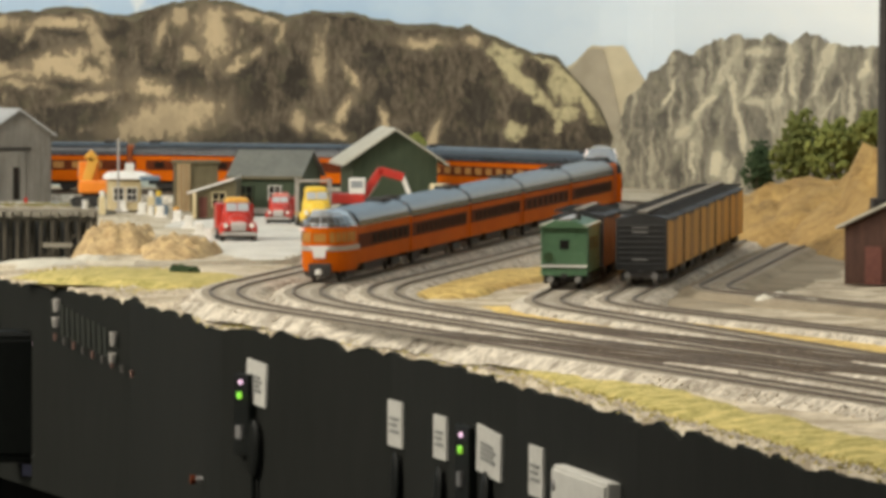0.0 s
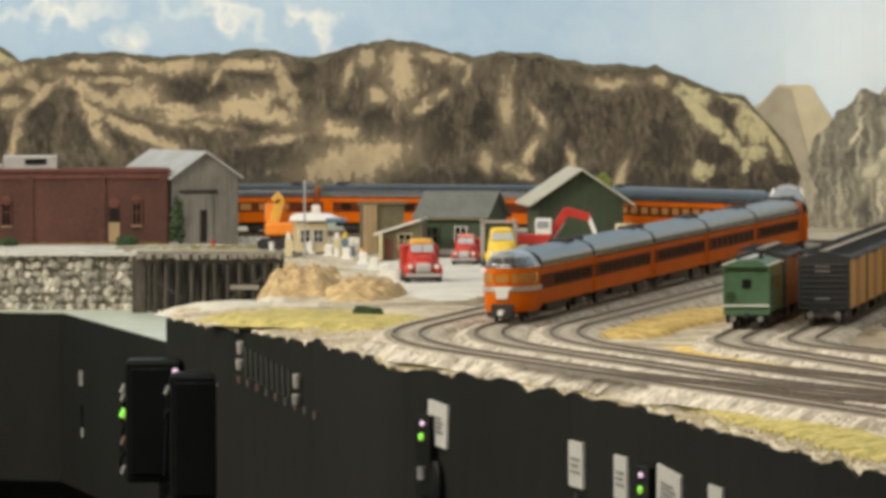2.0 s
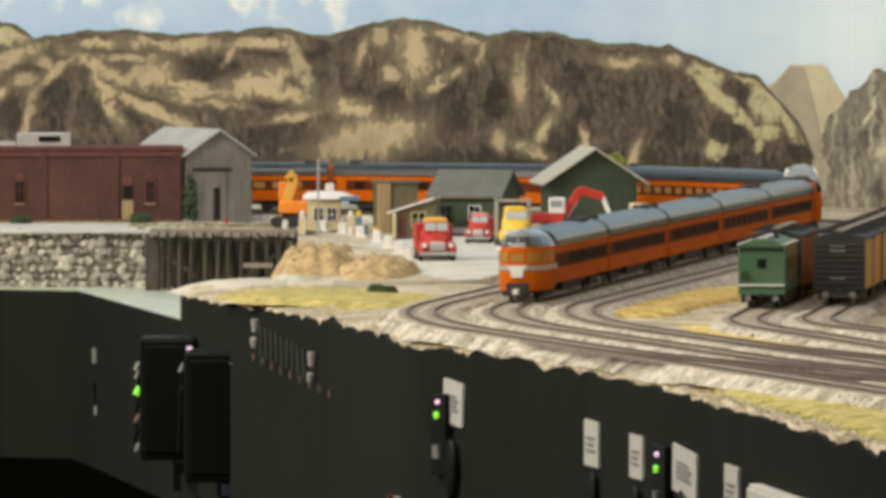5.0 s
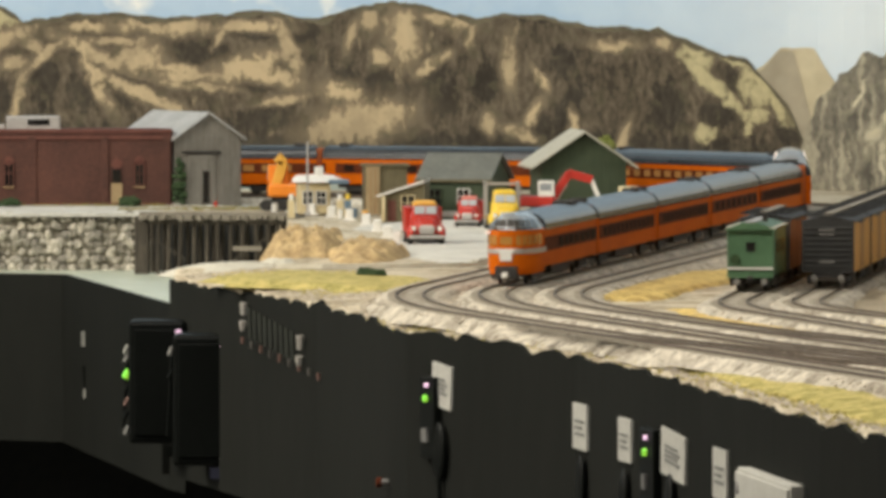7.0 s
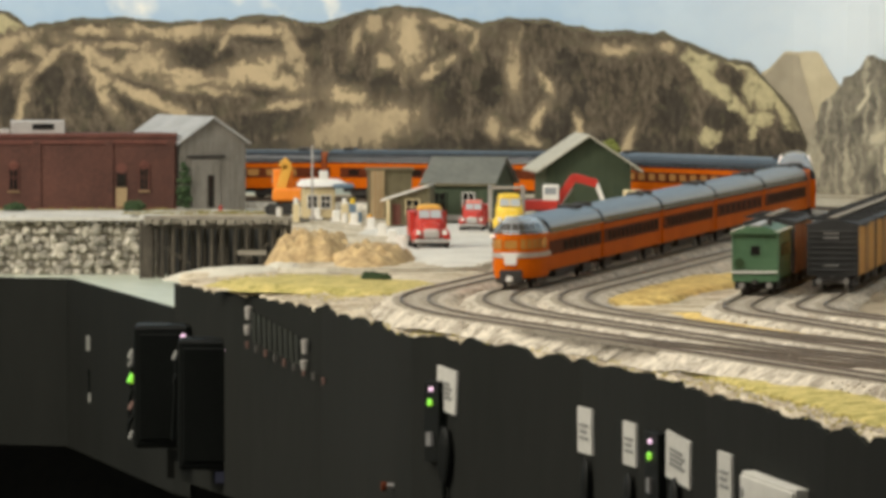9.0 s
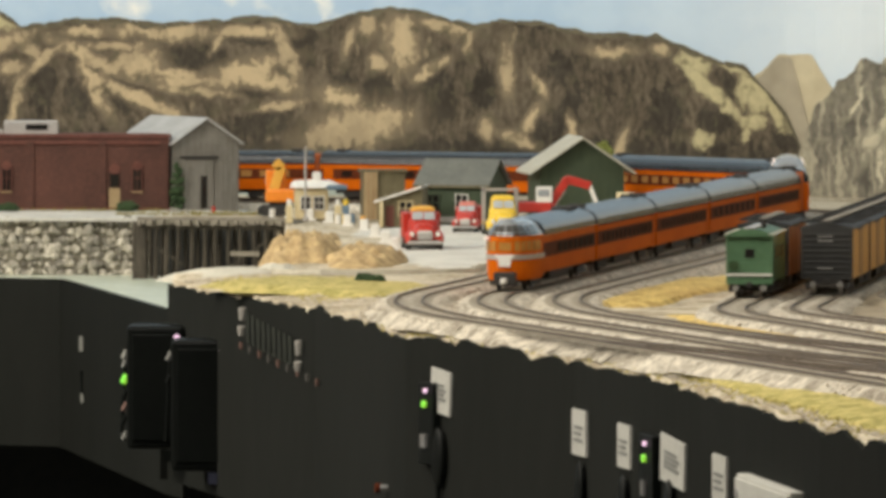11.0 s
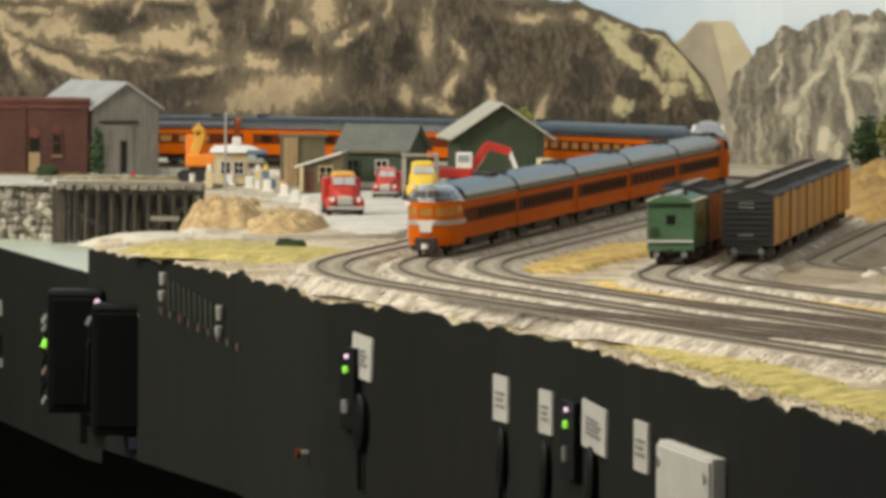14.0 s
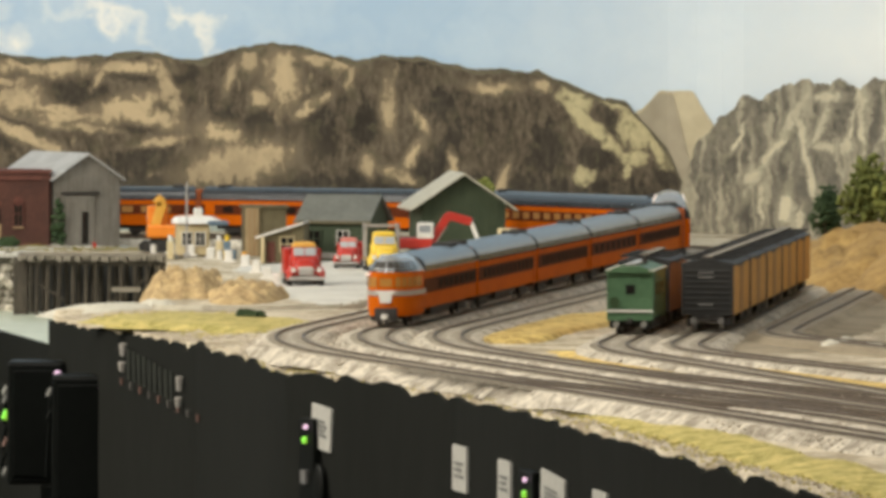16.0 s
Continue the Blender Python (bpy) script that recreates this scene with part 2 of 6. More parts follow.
def sky_paint(name, low, high, white, clouds):
    """Painted sky: two blues mixed by soft noise, with feathered white clouds (x, height, half sizes, turn)."""
    m = bpy.data.materials.new(name)
    m.use_nodes = True
    nt = m.node_tree
    N, K = nt.nodes.new, nt.links.new
    p = nt.nodes["Principled BSDF"]
    p.inputs["Roughness"].default_value = 0.85
    sep, com = N("ShaderNodeSeparateXYZ"), N("ShaderNodeCombineXYZ")
    K(N("ShaderNodeNewGeometry").outputs["Position"], sep.inputs[0])
    K(sep.outputs[0], com.inputs[0])
    K(sep.outputs[2], com.inputs[2])
    wob = N("ShaderNodeTexNoise")
    wob.inputs["Scale"].default_value, wob.inputs["Detail"].default_value = 30, 5
    K(com.outputs[0], wob.inputs["Vector"])
    sub, off = N("ShaderNodeVectorMath"), N("ShaderNodeVectorMath")
    sub.operation, off.operation = "SUBTRACT", "MULTIPLY_ADD"
    sub.inputs[1].default_value = (0.05, 0, 0.05)
    off.inputs[1].default_value = (0.10, 0, 0.10)
    K(com.outputs[0], sub.inputs[0])
    K(wob.outputs["Color"], off.inputs[0])
    K(sub.outputs[0], off.inputs[2])
    fine, soft = N("ShaderNodeTexNoise"), N("ShaderNodeTexNoise")
    fine.inputs["Scale"].default_value, fine.inputs["Detail"].default_value = 20, 4
    soft.inputs["Scale"].default_value, soft.inputs["Detail"].default_value = 5.5, 5
    tone = N("ShaderNodeMath")
    tone.operation = "ADD"
    K(off.outputs[0], fine.inputs["Vector"])
    K(off.outputs[0], soft.inputs["Vector"])
    K(fine.outputs[0], tone.inputs[0])
    K(soft.outputs[0], tone.inputs[1])
    blue = N("ShaderNodeValToRGB")
    blue.color_ramp.elements[0].position, blue.color_ramp.elements[1].position = 0.40, 0.62
    blue.color_ramp.elements[0].color, blue.color_ramp.elements[1].color = (*low, 1), (*high, 1)
    half = N("ShaderNodeMath")
    half.operation = "MULTIPLY"
    half.inputs[1].default_value = 0.5
    K(tone.outputs[0], half.inputs[0])
    K(half.outputs[0], blue.inputs[0])
    near = None
    for x, z, w, h, turn in clouds:
        mq, ln = N("ShaderNodeMapping"), N("ShaderNodeVectorMath")
        mq.vector_type, ln.operation = "TEXTURE", "LENGTH"
        mq.inputs["Location"].default_value = (x, 0, RAIL + z)
        mq.inputs["Rotation"].default_value = (0, -radians(turn), 0)
        mq.inputs["Scale"].default_value = (w, 1, h)
        K(off.outputs[0], mq.inputs[0])
        K(mq.outputs[0], ln.inputs[0])
        if near is None:
            near = ln.outputs["Value"]
        else:
            mn = N("ShaderNodeMath")
            mn.operation = "MINIMUM"
            K(near, mn.inputs[0])
            K(ln.outputs["Value"], mn.inputs[1])
            near = mn.outputs[0]
    rim = N("ShaderNodeMath")
    rim.operation = "MULTIPLY_ADD"
    rim.inputs[1].default_value = 0.3
    K(tone.outputs[0], rim.inputs[0])
    K(near, rim.inputs[2])
    mr = N("ShaderNodeMapRange")
    mr.inputs[1].default_value, mr.inputs[2].default_value, mr.inputs[3].default_value, mr.inputs[4].default_value = 0.35, 2.25, 1, 0
    K(rim.outputs[0], mr.inputs[0])
    mix = N("ShaderNodeMix")
    mix.data_type = "RGBA"
    mix.inputs["B"].default_value = (*white, 1)
    K(mr.outputs[0], mix.inputs["Factor"])
    K(blue.outputs[0], mix.inputs["A"])
    K(mix.outputs["Result"], p.inputs["Base Color"])
    return m


def painting(name, dark, mid, deep, light, pale, patches, gullies, pales=(), grain=(3.0, 1, 0.8), warp=0.013, tint=(0.085, 0.076, 0.050), ribs=0.60):
    """A painted hillside: brushed ground, then dark gullies, then lighter crests with ragged brush edges (x, height, half sizes, turn)."""
    m = bpy.data.materials.new(name)
    m.use_nodes = True
    nt = m.node_tree
    N, K = nt.nodes.new, nt.links.new
    p = nt.nodes["Principled BSDF"]
    p.inputs["Roughness"].default_value = 0.9
    p.inputs["Specular IOR Level"].default_value = 0.2

    def math_node(op, a, b, c=None):
        n = N("ShaderNodeMath")
        n.operation = op
        for k, v in enumerate((a, b, c)):
            if v is None:
                continue
            if isinstance(v, (int, float)):
                n.inputs[k].default_value = v
            else:
                K(v, n.inputs[k])
        return n.outputs[0]

    def noise_at(vec, scale, shape, detail=5, rough=0.6, turn=0):
        mp = N("ShaderNodeMapping")
        mp.inputs["Scale"].default_value = shape
        mp.inputs["Rotation"].default_value = (0, radians(turn), 0)
        K(vec, mp.inputs[0])
        n = N("ShaderNodeTexNoise")
        n.inputs["Scale"].default_value, n.inputs["Detail"].default_value, n.inputs["Roughness"].default_value = scale, detail, rough
        K(mp.outputs[0], n.inputs["Vector"])
        return n

    sep, com = N("ShaderNodeSeparateXYZ"), N("ShaderNodeCombineXYZ")
    K(N("ShaderNodeNewGeometry").outputs["Position"], sep.inputs[0])
    K(sep.outputs[0], com.inputs[0])
    K(sep.outputs[2], com.inputs[2])
    flat = com.outputs[0]
    wob = noise_at(flat, 34, (1, 1, 1), 7, 0.72)
    cen = N("ShaderNodeVectorMath")
    cen.operation = "SUBTRACT"
    cen.inputs[1].default_value = (0.5, 0.5, 0.5)
    K(wob.outputs["Color"], cen.inputs[0])
    off = N("ShaderNodeVectorMath")
    off.operation = "MULTIPLY_ADD"
    off.inputs[1].default_value = (warp * 2, 0, warp * 2)
    K(cen.outputs[0], off.inputs[0])
    K(flat, off.inputs[2])
    place = off.outputs[0]
    ax = N("ShaderNodeSeparateXYZ")
    K(place, ax.inputs[0])
    broad = noise_at(place, 15, (1.2, 1, 0.8)).outputs[0]
    brush = noise_at(place, 38, grain, 6, 0.65, 8).outputs[0]
    fine = noise_at(flat, 130, (1.6, 1, 0.8), 4, 0.6).outputs[0]

    def ramp(v, lo, hi, a, b):
        r = N("ShaderNodeValToRGB")
        r.color_ramp.elements[0].position, r.color_ramp.elements[1].position = lo, hi
        r.color_ramp.elements[0].color, r.color_ramp.elements[1].color = (*a, 1), (*b, 1)
        K(v, r.inputs[0])
        return r.outputs[0]

    def blend(f, a, b):
        x = N("ShaderNodeMix")
        x.data_type = "RGBA"
        K(f, x.inputs["Factor"])
        K(a, x.inputs["A"])
        K(b, x.inputs["B"])
        return x.outputs["Result"]

    def reach(shapes, ragged, outer, inner, halo=None):
        best = None
        for x, z, w, h, turn in shapes:
            mq = N("ShaderNodeMapping")
            mq.vector_type = "TEXTURE"
            mq.inputs["Location"].default_value = (x, 0, RAIL + z)
            mq.inputs["Rotation"].default_value = (0, -radians(turn), 0)
            mq.inputs["Scale"].default_value = (w, 1e5, h)
            # the nearest shape so far rides along in the unused coordinate, one shape after another
            row = N("ShaderNodeCombineXYZ")
            K(ax.outputs[0], row.inputs[0])
            K(ax.outputs[2], row.inputs[2])
            if best is not None:
                K(best, row.inputs[1])
            K(row.outputs[0], mq.inputs[0])
            ln = N("ShaderNodeVectorMath")
            ln.operation = "LENGTH"
            K(mq.outputs[0], ln.inputs[0])
            best = ln.outputs["Value"] if best is None else math_node("MINIMUM", best, ln.outputs["Value"])
        d = math_node("MULTIPLY_ADD", brush, ragged, best)
        d = math_node("MULTIPLY_ADD", fine, ragged * 0.6, d)
        masks = []
        for q_in, q_out in ((inner, outer), halo or (0, 0)):
            if q_out == 0:
                continue
            mr = N("ShaderNodeMapRange")
            mr.interpolation_type = "SMOOTHSTEP"
            mr.inputs[1].default_value, mr.inputs[2].default_value = q_in + ragged * 0.8, q_out + ragged * 0.8
            mr.inputs[3].default_value, mr.inputs[4].default_value = 1, 0
            K(d, mr.inputs[0])
            masks.append(mr.outputs[0])
        return masks if halo else masks[0]

    tone = math_node("MULTIPLY_ADD", brush, 0.40, math_node("MULTIPLY_ADD", fine, 0.35, math_node("MULTIPLY", broad, 0.25)))
    col = ramp(tone, 0.43, 0.58, dark, mid)
    # dry ribs scattered over the dark ground
    rib = N("ShaderNodeMapRange")
    rib.inputs[1].default_value, rib.inputs[2].default_value, rib.inputs[4].default_value = ribs, ribs + 0.07, 0.62
    K(noise_at(place, 30, tuple(0.75 * q for q in grain), 6, 0.62, -14).outputs[0], rib.inputs[0])
    col = blend(rib.outputs[0], col, ramp(fine, 0.35, 0.6, tuple(0.45 * a + 0.55 * c for a, c in zip(light, mid)), tuple(0.75 * a + 0.25 * c for a, c in zip(light, mid))))
    col = blend(math_node("MULTIPLY", reach(gullies, 1.8, 1.40, 0.60), 0.90), col, ramp(tone, 0.42, 0.60, deep, tuple(q * 2.0 for q in deep)))
    half = tuple(0.55 * a + 0.45 * c for a, c in zip(light, mid))
    crest, skirt = reach(patches, 3.0, 1.25, 0.72, (0.8, 2.3))
    hue = math_node("MULTIPLY_ADD", broad, 0.6, math_node("MULTIPLY", tone, 0.4))
    col = blend(math_node("MULTIPLY", skirt, 0.55), col, ramp(tone, 0.42, 0.58, tuple(0.28 * a + 0.72 * c for a, c in zip(light, mid)), half))
    col = blend(crest, col, ramp(hue, 0.42, 0.56, half, light))
    if pales:
        col = blend(reach(pales, 2.4, 1.40, 0.70), col, ramp(tone, 0.42, 0.56, tuple(0.65 * a + 0.35 * c for a, c in zip(pale, mid)), pale))
    # bushes dabbed over the crests
    dab = N("ShaderNodeMapRange")
    dab.inputs[1].default_value, dab.inputs[2].default_value, dab.inputs[4].default_value = 0.56, 0.64, 0.85
    K(noise_at(place, 55, (1, 1, 1.1), 3, 0.55).outputs[0], dab.inputs[0])
    col = blend(math_node("MULTIPLY", dab.outputs[0], 0.8), col, ramp(fine, 0.3, 0.7, tint, tuple(q * 1.7 for q in tint)))
    K(col, p.inputs["Base Color"])
    return m


CREST_WEST = [(-0.462, 0.136, 0.0447, 0.0063, 25), (-0.42, 0.145, 0.0172, 0.0057, -35), (-0.491, 0.085, 0.0143, 0.0258, 0), (-0.468, 0.101, 0.0172, 0.0046, 40), (-0.436, 0.12, 0.0115, 0.0046, 15), (-0.429, 0.09, 0.0275, 0.0034, 72), (-0.405, 0.129, 0.0229, 0.0034, 38), (-0.358, 0.133, 0.0332, 0.0052, -28), (-0.352, 0.105, 0.0286, 0.0052, -65), (-0.304, 0.089, 0.0447, 0.0057, -26), (-0.323, 0.128, 0.024, 0.0046, 30), (-0.304, 0.126, 0.0183, 0.0126, 0), (-0.271, 0.116, 0.0218, 0.004, -5), (-0.258, 0.109, 0.0275, 0.0034, 0), (-0.199, 0.118, 0.0355, 0.0092, 16), (-0.172, 0.109, 0.024, 0.0069, -15), (-0.227, 0.146, 0.0097, 0.0034, 60)]
CREST_MID = [(-0.197, 0.158, 0.0321, 0.0046, 0), (-0.157, 0.142, 0.024, 0.0052, -62), (-0.15, 0.119, 0.0046, 0.0103, 0), (-0.281, 0.16, 0.0447, 0.0069, -3), (-0.361, 0.158, 0.016, 0.0034, 0), (-0.33, 0.144, 0.024, 0.0034, 0), (-0.491, 0.11, 0.0172, 0.0052, 20), (-0.249, 0.099, 0.0286, 0.0034, -8), (-0.1, 0.091, 0.0172, 0.0092, -10), (-0.163, 0.085, 0.0195, 0.004, 10), (-0.086, 0.06, 0.0424, 0.0172, 14), (-0.097, 0.058, 0.0332, 0.0126, 22), (-0.051, 0.074, 0.0092, 0.0126, 60)]
CREST_DARK_FACE = [(-0.041, 0.15, 0.0137, 0.0229, 10), (-0.093, 0.151, 0.0137, 0.004, 65), (-0.074, 0.167, 0.008, 0.0115, 0), (-0.064, 0.127, 0.0057, 0.0074, 0), (-0.011, 0.119, 0.016, 0.0046, 35), (-0.003, 0.168, 0.0149, 0.0052, -10), (0.015, 0.166, 0.0155, 0.008, -25), (0.027, 0.147, 0.004, 0.0092, 0), (0.067, 0.121, 0.0063, 0.0206, 0), (0.098, 0.105, 0.0109, 0.0029, -60), (0.092, 0.07, 0.0137, 0.0046, 55), (0.079, 0.05, 0.0143, 0.0052, -20), (0.174, 0.139, 0.0189, 0.0046, 0), (0.222, 0.142, 0.0074, 0.0034, 0), (0.184, 0.048, 0.0126, 0.0046, 65), (0.046, 0.06, 0.0057, 0.0092, 0), (0.132, 0.062, 0.0034, 0.0103, 10)]
CREST_EAST = [(0.257, 0.128, 0.016, 0.0115, -30), (0.273, 0.101, 0.0447, 0.0063, -42), (0.265, 0.105, 0.0126, 0.008, -50), (0.324, 0.1, 0.0206, 0.0206, 0), (0.316, 0.069, 0.0115, 0.008, 0), (0.264, 0.05, 0.0103, 0.0069, 0), (0.293, 0.127, 0.0229, 0.0069, -22), (0.341, 0.074, 0.0229, 0.0057, -50), (0.31, 0.054, 0.0092, 0.0034, 70), (-0.468, 0.168, 0.0355, 0.0103, -6)]
GULLY_WEST = [(-0.403, 0.105, 0.0126, 0.0332, -8), (-0.453, 0.087, 0.0149, 0.0229, 10), (-0.365, 0.09, 0.0137, 0.0195, 0), (-0.374, 0.128, 0.0057, 0.0195, 0), (-0.323, 0.085, 0.0149, 0.0092, -20), (-0.251, 0.133, 0.0378, 0.0126, -6), (-0.192, 0.148, 0.024, 0.0046, -4), (-0.166, 0.121, 0.0103, 0.0074, -30), (-0.139, 0.142, 0.0137, 0.0275, -15), (-0.313, 0.104, 0.0229, 0.0029, -22), (-0.181, 0.097, 0.0263, 0.0034, 6), (-0.198, 0.172, 0.0321, 0.004, 0), (-0.123, 0.17, 0.0149, 0.0034, 0), (-0.364, 0.164, 0.0263, 0.0046, 5), (-0.485, 0.148, 0.0229, 0.0069, 10), (-0.181, 0.062, 0.0401, 0.0137, 0)]
# the last two entries are wide bands that darken the hills' foot
GULLY_EAST = [(-0.064, 0.095, 0.0195, 0.0218, 0), (-0.005, 0.094, 0.0172, 0.0344, 0), (-0.103, 0.105, 0.0137, 0.0229, -20), (0.046, 0.1, 0.0149, 0.0229, 0), (0.098, 0.057, 0.0195, 0.0172, 0), (0.297, 0.1, 0.0263, 0.0074, -58), (0.279, 0.07, 0.0218, 0.016, 0), (0.35, 0.055, 0.0172, 0.0195, 0), (-0.091, 0.041, 0.0515, 0.0069, 0), (0.126, 0.077, 0.0115, 0.0344, -30), (-0.034, 0.091, 0.0092, 0.0229, 0), (0.121, 0.123, 0.0172, 0.0172, 0), (0.212, 0.157, 0.0401, 0.0046, -5), (0.092, 0.167, 0.0344, 0.0046, -8), (-0.189, 0.041, 0.0515, 0.0092, 0), (0.229, 0.077, 0.0172, 0.0286, 0), (0.05, 0.035, 0.300, 0.018, 0), (-0.35, 0.040, 0.120, 0.020, 0)]
ROCK_RIB = [(0.457, 0.09, 0.0525, 0.003, 62), (0.432, 0.049, 0.0056, 0.008, 0), (0.481, 0.073, 0.0507, 0.0027, -78), (0.493, 0.102, 0.019, 0.0032, 65), (0.499, 0.08, 0.0096, 0.0044, -20), (0.516, 0.083, 0.0059, 0.0073, 0), (0.529, 0.11, 0.034, 0.0022, -88), (0.561, 0.132, 0.0175, 0.0058, 65), (0.553, 0.108, 0.0217, 0.0022, 70), (0.564, 0.084, 0.0139, 0.0019, 62), (0.581, 0.084, 0.0186, 0.0019, 88), (0.499, 0.134, 0.0096, 0.0039, 0), (0.463, 0.02, 0.013, 0.0049, 80), (0.441, 0.028, 0.0223, 0.002, 85), (0.419, 0.09, 0.0156, 0.0017, 65), (0.474, 0.011, 0.0123, 0.002, 80), (0.59, 0.118, 0.012, 0.0024, 75), (0.521, 0.107, 0.0274, 0.0015, 80)]
ROCK_CLEFT = [(0.443, 0.121, 0.0081, 0.0079, 0), (0.463, 0.078, 0.0376, 0.0049, 76), (0.409, 0.058, 0.0108, 0.0175, 0), (0.507, 0.107, 0.0064, 0.0103, 0), (0.54, 0.105, 0.0273, 0.0034, 85), (0.518, 0.141, 0.0059, 0.0049, 0), (0.424, 0.015, 0.0075, 0.0149, 0), (0.57, 0.105, 0.005, 0.0096, 0), (0.478, 0.039, 0.0069, 0.0148, 0), (0.499, 0.15, 0.0092, 0.0017, 0), (0.564, 0.152, 0.0068, 0.0019, 0), (0.504, 0.043, 0.006, 0.0147, 0), (0.449, 0.01, 0.0033, 0.0124, 0)]
CLOUDS = [(0.640, 0.175, 0.2600, 0.1250, 0), (-0.220, 0.208, 0.0344, 0.0080, -20), (-0.306, 0.183, 0.0172, 0.0115, -40), (-0.392, 0.214, 0.0401, 0.0092, 5), (-0.128, 0.197, 0.0229, 0.0069, -40)]
M["scrub"] = painting("mural_scrub_paint", (0.060, 0.050, 0.037), (0.180, 0.148, 0.106), (0.038, 0.033, 0.026), (0.57, 0.455, 0.285), (0.57, 0.51, 0.30), CREST_WEST + CREST_MID + CREST_DARK_FACE, GULLY_WEST + GULLY_EAST, CREST_EAST)
M["ridge"] = mat("mural_dark_ridge_paint", (0.10, 0.09, 0.06), (0.18, 0.155, 0.10), 60, 0.85, where="Position")
M["farhill"] = mat("mural_far_hill_paint", (0.48, 0.42, 0.28), (0.62, 0.55, 0.38), 16, 0.85, fine=60, where="Position")
M["farhill_dark"] = mat("mural_far_shade_paint", (0.34, 0.30, 0.22), (0.44, 0.39, 0.29), 16, 0.85, fine=60, where="Position")
M["greyrock"] = painting("mural_grey_rock_paint", (0.13, 0.12, 0.098), (0.27, 0.248, 0.195), (0.10, 0.092, 0.076), (0.68, 0.625, 0.46), (0.66, 0.60, 0.40), ROCK_RIB, ROCK_CLEFT, grain=(4.5, 1, 0.55), tint=(0.20, 0.19, 0.14), ribs=0.50)
M["pane_amber"] = mat("dim_amber_pane", (0.36, 0.17, 0.04), (0.46, 0.23, 0.06), 60, 0.2)
M["lake"] = mat("mural_lake_paint", (0.36, 0.42, 0.39), (0.46, 0.51, 0.47), 12, 0.8, stretch=(0.4, 1, 3), where="Position")
M["sky"] = sky_paint("mural_sky_paint", (0.44, 0.61, 0.80), (0.55, 0.70, 0.85), (0.90, 0.93, 0.92), CLOUDS)

# ---- mesh helpers ----


def part(name, bm, material, parent=None, label="", m=None, smooth=False):
    """Links a bmesh as one mesh object, under a thing or a part."""
    me = bpy.data.meshes.new(name)
    bmesh.ops.recalc_face_normals(bm, faces=bm.faces)
    bm.to_mesh(me)
    bm.free()
    me.materials.append(M[material] if isinstance(material, str) else material)
    if smooth:
        for p in me.polygons:
            p.use_smooth = True
    ob = new(name, me)
    if parent:
        ob.parent = parent
    if m is not None:
        ob.matrix_basis = m
    if label:
        ob["label"] = label
    return ob


def shared(name, ob, parent, m):
    """Another object on ob's mesh."""
    o = new(name, ob.data)
    o.parent = parent
    o.matrix_basis = m
    return o


def thing(name, label, category, m=None, group="", kind=""):
    ob = new(name)
    ob.empty_display_size = 0.01
    if m is not None:
        ob.matrix_basis = m
    return tagged(ob, label, category, group, kind)


def at(x, y, z=-0.006, turn=0):
    return pose(x, y, RAIL + z, 0, 0, turn)


def box(bm, x0, x1, y0, y1, z0, z1, bevel=0.0, m=None):
    r = bmesh.ops.create_cube(bm, size=1)
    vs = r["verts"]
    for v in vs:
        v.co = Vector((x0 + (v.co.x + 0.5) * (x1 - x0), y0 + (v.co.y + 0.5) * (y1 - y0), z0 + (v.co.z + 0.5) * (z1 - z0)))
    if m is not None:
        bmesh.ops.transform(bm, matrix=m, verts=vs)
    if bevel:
        es = list({e for v in vs for e in v.link_edges})
        bmesh.ops.bevel(bm, geom=es, offset=bevel, segments=2, affect="EDGES", profile=0.5)
    return bm


def B(x0, x1, y0, y1, z0, z1, bevel=0.0, m=None):
    return box(bmesh.new(), x0, x1, y0, y1, z0, z1, bevel, m)


def tube(bm, a, b, r0, r1=None, n=10):
    a, b = Vector(a), Vector(b)
    d = b - a
    m = Matrix.Translation((a + b) / 2) @ d.to_track_quat("Z", "Y").to_matrix().to_4x4()
    bmesh.ops.create_cone(bm, cap_ends=True, segments=n, radius1=r0, radius2=r0 if r1 is None else r1, depth=d.length, matrix=m)
    return bm


def C(a, b, r0, r1=None, n=10):
    return tube(bmesh.new(), a, b, r0, r1, n)


def prism(bm, outline, y0, y1, m=None):
    """Outline in x, z pushed from y0 to y1."""
    a = [bm.verts.new((x, y0, z)) for x, z in outline]
    b = [bm.verts.new((x, y1, z)) for x, z in outline]
    bm.faces.new(a)
    bm.faces.new(b)
    for i in range(len(a)):
        j = (i + 1) % len(a)
        bm.faces.new((a[i], a[j], b[j], b[i]))
    if m is not None:
        bmesh.ops.transform(bm, matrix=m, verts=a + b)
    return bm


def P(outline, y0, y1, m=None):
    return prism(bmesh.new(), outline, y0, y1, m)


def loft(bm, rings, caps=True, closed=True):
    vs = [[bm.verts.new(c) for c in r] for r in rings]
    n = len(rings[0])
    for a, b in zip(vs, vs[1:]):
        for i in range(n if closed else n - 1):
            j = (i + 1) % n
            bm.faces.new((a[i], a[j], b[j], b[i]))
    if caps:
        bm.faces.new(vs[0])
        bm.faces.new(vs[-1])
    return bm


